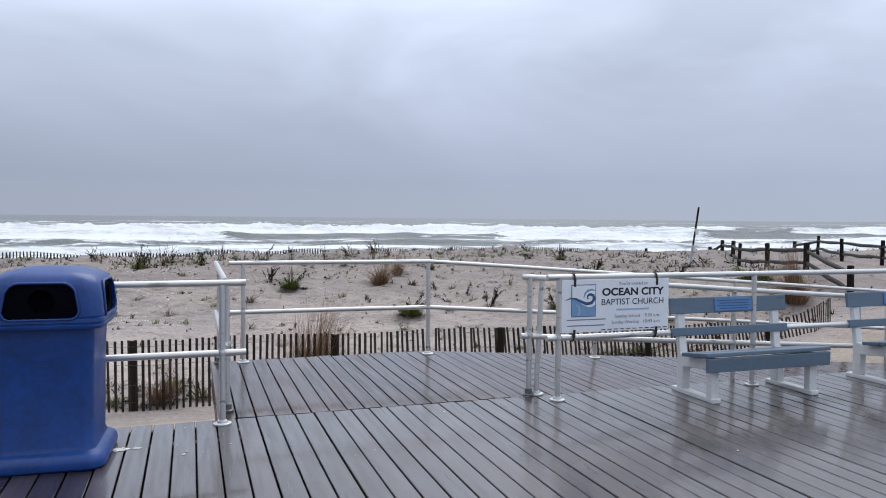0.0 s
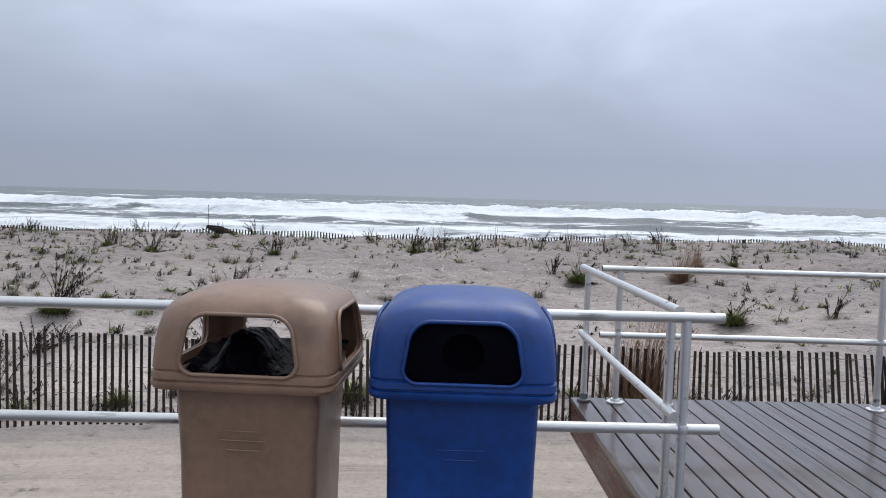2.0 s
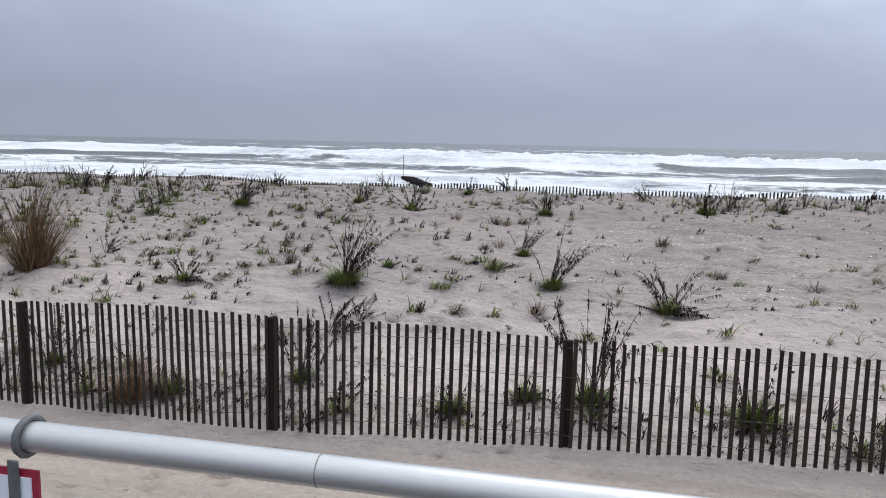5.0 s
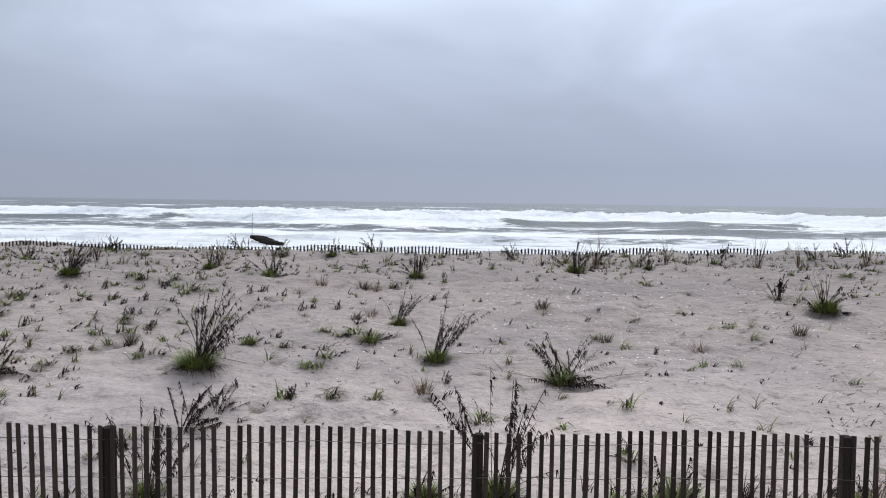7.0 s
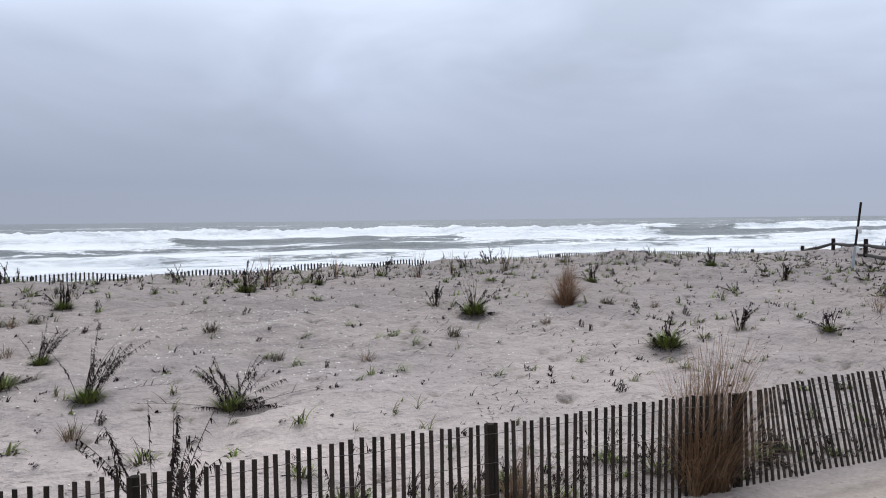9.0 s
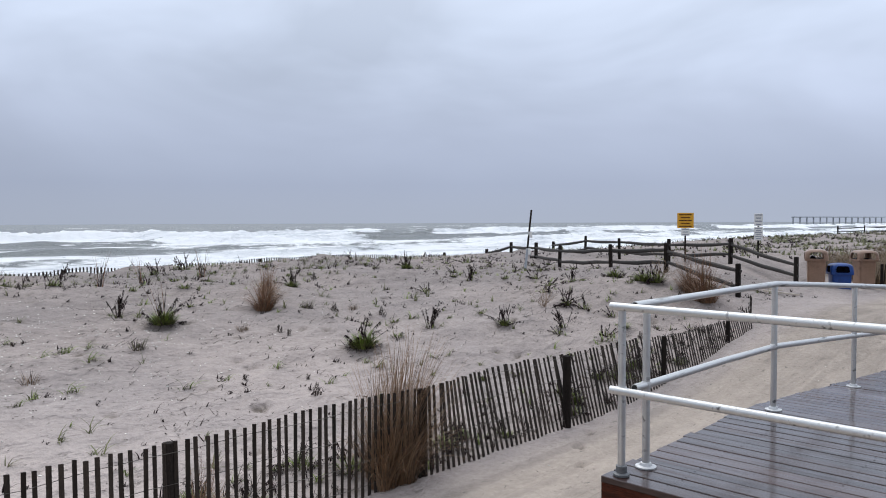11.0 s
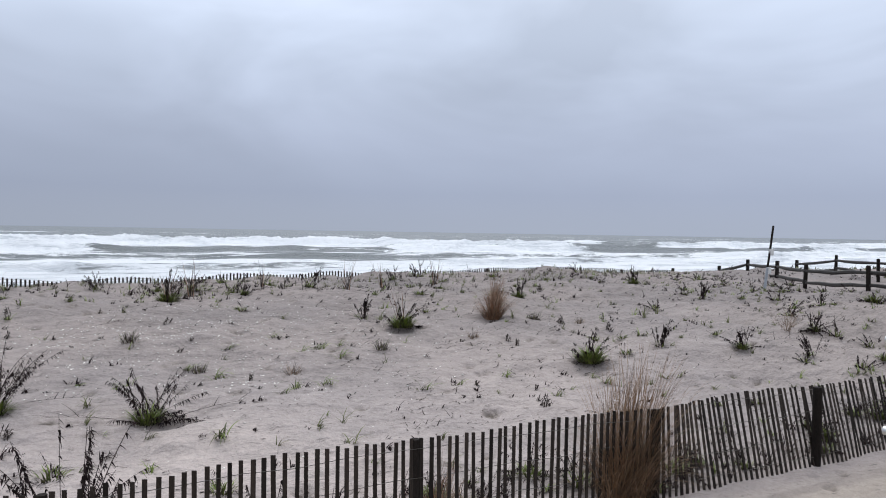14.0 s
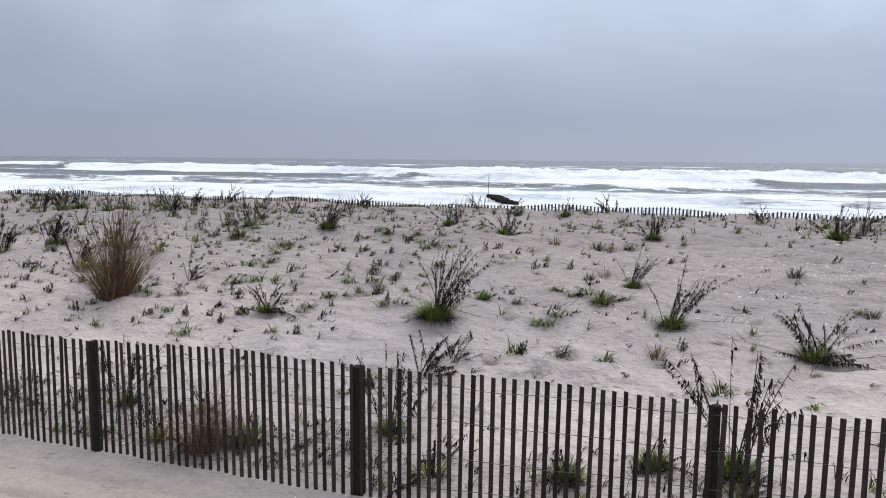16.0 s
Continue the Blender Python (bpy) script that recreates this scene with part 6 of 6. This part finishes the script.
scatter("crest_weeds", "dark dead weeds along the dune crest", DEAD, 700, (-45, 26, 23.4, 27.3), (0.1, 0.4), 45, None, blades=(4, 9), width=(0.008, 0.02))
scatter("fence_weeds", "dead weeds behind the snow fence", DEAD, 750, (-15, 11, 13.02, 14.0), (0.1, 0.42), 46, lambda x, y: 0.3 + ramp01(noise.noise(Vector((x * 0.7, 1.0, 5.0))), -0.1, 0.3))
scatter("fence_greens", "green weeds behind the snow fence", LEAF, 110, (-15, 11, 13.05, 14.0), (0.1, 0.26), 47, lambda x, y: 0.15 + ramp01(noise.noise(Vector((x * 0.7, 1.0, 5.0))), 0.0, 0.3), width=(0.012, 0.02))
def banked(x, y):
    """Growth on the far dune lies in patches, drawn out along the beach."""
    return ramp01(x, 22, 30) * (0.12 + 0.88 * ramp01(noise.noise(Vector((x * 0.16, y * 0.5, 8.0))), -0.05, 0.3))


scatter("far_dune_grass", "mixed green and brown growth on the far dune", OLIVE, 2600, (24, 85, 14, 34), (0.2, 0.42), 48, banked, width=(0.025, 0.05))
scatter("far_dune_weeds", "dark dead growth on the far dune", DEAD, 3000, (24, 85, 14, 34), (0.15, 0.32), 49, banked, width=(0.025, 0.05))
scatter("distant_dune_growth", "hazy olive growth on the distant dunes", OLIVE, 2200, (85, 420, 2, 64), (0.35, 0.8), 62, None, width=(0.1, 0.3))
scatter("distant_dune_scrub", "hazy brown scrub on the distant dunes", DRY, 3200, (85, 420, 2, 64), (0.35, 0.8), 63, None, width=(0.1, 0.3))
scatter("reeds", "brown reeds behind the snow fence by the path", REED, 8200, (22.6, 40, 9.8, 15.5), (0.75, 1.15), 50, lambda x, y: (1.0 if x > 22.9 + 0.25 * (y - 11.1) and y > 11.2 - 0.1 * (x - 22.6) else 0.25 if x > 23.5 else 0.0) * (1 - 0.7 * ramp01(x, 30, 40)), blades=(4, 7), width=(0.008, 0.02))


def twigs():
    rng = random.Random(60)
    v, f = [], []
    for _ in range(170):
        x, y = rng.uniform(-16, 15), rng.uniform(13.5, 26)
        stem(v, f, (x, y, drifted(x, y) + 0.01), rng.gauss(0, 0.5) + rng.choice((0, math.pi)), rng.uniform(0.12, 0.6), rng.uniform(0.003, 0.007), 0.1, 1.5, 4)
    # longer dead branches lying flat
    for x, y, head, ln in ((2.0, 19.7, 3.0, 1.5), (-7.1, 16.75, 2.95, 1.3), (-6.3, 17.0, 0.1, 0.8), (-2.6, 16.3, 0.25, 0.9), (-3.3, 16.35, 2.9, 0.8), (4.4, 16.85, 3.3, 0.9), (8.0, 16.4, -0.2, 1.0), (10.3, 16.5, 0.1, 1.0), (-3.2, 20.6, 0.2, 0.7), (-1.8, 23.2, 2.9, 0.9), (-4.2, 17.0, -0.4, 0.8), (1.6, 20.9, 3.1, 0.8)):
        line = stem(v, f, (x, y, drifted(x, y) + 0.06), head, ln, 0.014, 0.18, 1.42, 8)
        for i in range(2, 8):
            p = line[i]
            stem(v, f, p, head + rng.choice((-1, 1)) * rng.uniform(0.4, 1.1), ln * rng.uniform(0.15, 0.35), 0.006, 0.3, rng.uniform(0.7, 1.5), 4)
    # crumbs of wrack
    for _ in range(7000):
        x, y = rng.uniform(-14, 15), rng.uniform(12.9, 26.5)
        if noise.noise(Vector((x * 0.5, y * 0.7, 3.0))) < rng.uniform(-0.5, 0.4):
            continue
        stem(v, f, (x, y, drifted(x, y) + 0.006), rng.uniform(0, 6.283), rng.uniform(0.02, 0.1), rng.uniform(0.004, 0.011), 0.1, 1.45, 2)
    # in the lane, dark crumbs added for the shaded edges of sand clods
    for _ in range(900):
        x, y = rng.uniform(-12, 14), rng.uniform(8.2, 12.7)
        if noise.noise(Vector((x * 0.9, y * 1.2, 8.0))) > rng.uniform(-0.3, 0.5):
            stem(v, f, (x, y, drifted(x, y) + 0.004), rng.gauss(0, 0.6), rng.uniform(0.012, 0.05), rng.uniform(0.002, 0.005), 0.1, 1.45, 2)
    # wrack and broken stems, also added for dark ripples, lie thicker on the damp side by the path
    for _ in range(3600):
        x, y = rng.uniform(0, 15.5), rng.uniform(13.6, 25)
        if noise.noise(Vector((x * 0.8, y * 1.1, 6.0))) < rng.uniform(-0.4, 0.45):
            continue
        stem(v, f, (x, y, drifted(x, y) + 0.006), rng.gauss(0.3, 0.7), rng.uniform(0.04, 0.2), rng.uniform(0.004, 0.012), rng.uniform(-0.2, 0.3), rng.uniform(1.2, 1.55), 3)
    ob = mesh_ob("twigs", v, f, STALK)
    tagged(ob, "dead twigs lying on the sand", "twigs", kind="stuff")
    v, f = [], []
    for _ in range(1500):
        if rng.random() < 0.75:
            x, y = rng.gauss(-1.6, 2.2), rng.gauss(19.6, 1.6)
        else:
            x, y = rng.uniform(-13, 10), rng.uniform(8.5, 22)
        if not 8 < y < 26:
            continue
        z = drifted(x, y)
        s = rng.uniform(0.008, 0.025) * (1.0 if y > 13 else 0.55)
        k = len(v)
        a = rng.uniform(0, 6.28)
        for q in range(4):
            v.append((x + s * math.cos(a + 1.57 * q) * (1 if q % 2 else 0.6), y + s * math.sin(a + 1.57 * q), z + rng.uniform(0.0, 0.008)))
        v.append((x, y, z + 0.014))
        f += [(k + q, k + (q + 1) % 4, k + 4) for q in range(4)]
    ob = mesh_ob("shell_fragments", v, f, SHELL)
    tagged(ob, "broken white shells strewn over the sand", "shells", kind="stuff")


twigs()


PITCH, RAMP_PITCH, GAP, THICK = 0.147, 0.142, 0.0105, 0.038


def specks():
    rng = random.Random(61)
    v, f = [], []
    for _ in range(26):
        if rng.random() < 0.55:
            x, y = 0.0035 + PITCH * rng.randint(-5, 0) + rng.uniform(-0.05, 0.05), rng.uniform(6.2, 6.95)
        else:
            x, y = 0.0035 + PITCH * rng.randint(1, 30) + rng.uniform(-0.05, 0.05), rng.uniform(5.2, 7.0)
        s = rng.choice((0.003, 0.004, 0.005, 0.007, 0.012))
        z = ramp_z(x) if y > 7.06 else 0.0
        k = len(v)
        ring = [(x + s * rng.uniform(0.5, 1.3) * math.cos(a), y + s * rng.uniform(0.5, 1.3) * math.sin(a)) for a in (1.047 * q for q in range(6))]
        v += [(a, b, z + 0.004) for a, b in ring] + [(x, y, z + 0.007)]
        f += [(k + q, k + (q + 1) % 6, k + 6) for q in range(6)]
    # a splash of droppings beside the bin
    for _ in range(26):
        x, y, s = rng.gauss(-0.69, 0.045), rng.gauss(6.5, 0.02), rng.uniform(0.006, 0.024)
        k = len(v)
        v += [(x + s * rng.uniform(0.6, 1.5) * math.cos(1.047 * q), y + 0.6 * s * rng.uniform(0.5, 1.3) * math.sin(1.047 * q), 0.0035) for q in range(6)] + [(x, y, 0.0055)]
        f += [(k + q, k + (q + 1) % 6, k + 6) for q in range(6)]
    ob = mesh_ob("white_specks", v, f, SHELL)
    tagged(ob, "small white specks strewn on the wet boards", "specks", kind="stuff")


specks()

# ---------------------------------------------------------------- boardwalk: joists, edges, boards last


def board_mesh(name, w, length, t=THICK, b=0.004, mat=DECK):
    """One decking board along +y from its end, top at z = 0, with eased upper edges."""
    h = w / 2
    v = []
    for y in (0.0, length):
        v += [(-h, y, -t), (h, y, -t), (h, y, -b), (h - b, y, 0), (-h + b, y, 0), (-h, y, -b)]
    f = [(0, 1, 2, 3, 4, 5)[::-1], (6, 7, 8, 9, 10, 11)] + [(k, (k + 1) % 6, 6 + (k + 1) % 6, 6 + k)[::1] for k in range(6)]
    me = bpy.data.meshes.new(name)
    me.from_pydata(v, [], f)
    bm = bmesh.new()
    bm.from_mesh(me)
    bmesh.ops.recalc_face_normals(bm, faces=bm.faces)
    bm.to_mesh(me)
    bm.free()
    me.materials.append(mat)
    return me


def decking():
    rng = random.Random(70)
    floor = empty("boardwalk", "wet dark grey-brown timber boardwalk", "boardwalk", kind="structure")
    plat = empty("platform", "wet timber platform and ramp beyond the boardwalk", "boardwalk", kind="structure")
    w = PITCH - GAP
    edge = 7.06
    long_me = {}
    far = []
    k0 = round(-20 / PITCH)
    for k in range(k0, round(24 / PITCH)):
        x = 0.0035 + PITCH * k
        ends = [edge, 2.2, -2.7, -7.5]
        for a, b in zip(ends, ends[1:]):
            length = round(a - b - 0.006, 3)
            dy = rng.uniform(-0.003, 0.003)
            m = Matrix.Translation((x, b + 0.003 + dy, rng.uniform(-0.0025, 0.0015))) @ Matrix.Rotation(rng.gauss(0, 0.006), 4, "Y")
            if a == edge and -5.5 < x < 13:
                me = long_me.setdefault(length, board_mesh("plank", w, length))
                ob = new("plank", me)
                ob.parent = floor
                ob.matrix_basis = m
            else:
                far.append((m, length))
    v, f = [], []
    me0 = board_mesh("plank", w, 1.0)
    for m, length in far:
        k = len(v)
        s = m @ Matrix.Diagonal((1, length, 1, 1))
        v += [s @ q.co for q in me0.vertices]
        f += [[k + i for i in p.vertices] for p in me0.polygons]
    tagged(mesh_ob("far_planks", v, f, DECK, floor), kind="stuff")
    # platform and ramp boards, seaward of the seam
    k = 0
    x = 0.013
    while x < 18:
        y1 = 9.39 - 0.02 * max(0, min(x, 8) - 2) - 0.07 * max(0, min(x, 15) - 8)
        length = round(y1 - 7.075, 2) + rng.choice((0.0, 0.01, -0.01))
        me = long_me.setdefault(("p", length), board_mesh("plank", RAMP_PITCH - GAP, length, mat=RAMPDECK))
        ob = new("plank", me)
        ob.parent = plat
        ob.matrix_basis = Matrix.Translation((x, 7.075 + rng.uniform(-0.004, 0.004), ramp_z(x) + rng.uniform(-0.002, 0.0015))) @ Matrix.Rotation(rng.gauss(0, 0.005) + (0.072 if 2.35 < x < 13 else 0), 4, "Y")
        x += RAMP_PITCH
    for a, b, z in (((-20, 7.06), (-0.05, 7.06), 0.0),):
        part("fascia", box_bm(b[0] - a[0], 0.045, 0.26, ((a[0] + b[0]) / 2, 7.055, -0.175), 0.004, 1), FASCIA, floor, "wet brown edge board")
    part("fascia", box_bm(0.045, 2.30, 0.26, (-0.02, 8.25, -0.172), 0.004, 1), FASCIA, plat, "wet brown edge board")
    part("fascia", box_bm(2.4, 0.045, 0.26, (1.16, 9.35, -0.174), 0.004, 1), FASCIA, plat, "wet brown edge board")
    part("fascia", box_bm(5.7, 0.045, 0.26, (0, 0, 0), 0.004, 1), FASCIA, plat, "wet brown edge board").matrix_basis = Matrix.Translation((5.2, 9.29, -0.174 + ramp_z(5.2))) @ Matrix.Rotation(0.072, 4, "Y") @ Matrix.Rotation(-0.02, 4, "Z")
    part("fascia", box_bm(5.0, 0.045, 0.26, (0, 0, 0), 0.004, 1), FASCIA, plat, "wet brown edge board").matrix_basis = Matrix.Translation((10.5, 9.05, -0.174 + ramp_z(10.5))) @ Matrix.Rotation(0.072, 4, "Y") @ Matrix.Rotation(-0.07, 4, "Z")
    for x in [0.35 + 2.4 * q for q in range(7)]:
        for y in (7.3, 9.1):
            part("support_post", tube([(x, y, -1.9), (x, y, -0.06 + ramp_z(x))], 0.11, 10), POST, plat, "round timber pile")
    for q in range(9):
        part("support_post", tube([(-0.8 - 2.4 * q, 6.7, -1.9), (-0.8 - 2.4 * q, 6.7, -0.06)], 0.13, 10), POST, floor, "round timber pile")
    for y in (6.7, 4.5, 2.3, 0.0, -2.6, -5.0, -7.2):
        part("joist", box_bm(44, 0.08, 0.22, (2, y, -0.155)), FASCIA, floor)
    # added sheets that keep the gaps black, in place of the shade below
    part("gap_shade", box_bm(44, 14.4, 0.02, (2, -0.2, -0.085)), UNDERDECK, floor, "near-black sheet standing in for the shade below the gaps")
    part("gap_shade", box_bm(2.32, 2.2, 0.02, (1.19, 8.22, -0.085)), UNDERDECK, plat, "near-black sheet standing in for the shade below the gaps")
    part("gap_shade", box_bm(13.2, 2.0, 0.02), UNDERDECK, plat, "near-black sheet standing in for the shade below the gaps").matrix_basis = Matrix.Translation((8.95, 8.12, -0.085 + ramp_z(8.95))) @ Matrix.Rotation(0.072, 4, "Y")
    v, f = [], []
    for k in range(60):
        x = 0.013 + RAMP_PITCH * k
        for y in (7.2, 8.25, 9.0):
            for s in (-0.038, 0.04):
                r, c = rng.uniform(0.003, 0.0065), (x + s + rng.gauss(0, 0.004), y + rng.gauss(0, 0.008), ramp_z(x) + 0.0025)
                q = len(v)
                v += [(c[0] + r * math.cos(1.047 * i), c[1] + r * math.sin(1.047 * i), c[2] - (0.072 * r * math.cos(1.047 * i) if x > 2.35 else 0)) for i in range(6)]
                f.append([q + i for i in range(6)])
    tagged(mesh_ob("nail_heads", v, f, POST, plat), kind="stuff")
    for y in (7.5, 8.3, 9.1):
        part("joist", box_bm(2.3, 0.06, 0.2, (1.2, y, -0.145)), FASCIA, plat)


decking()
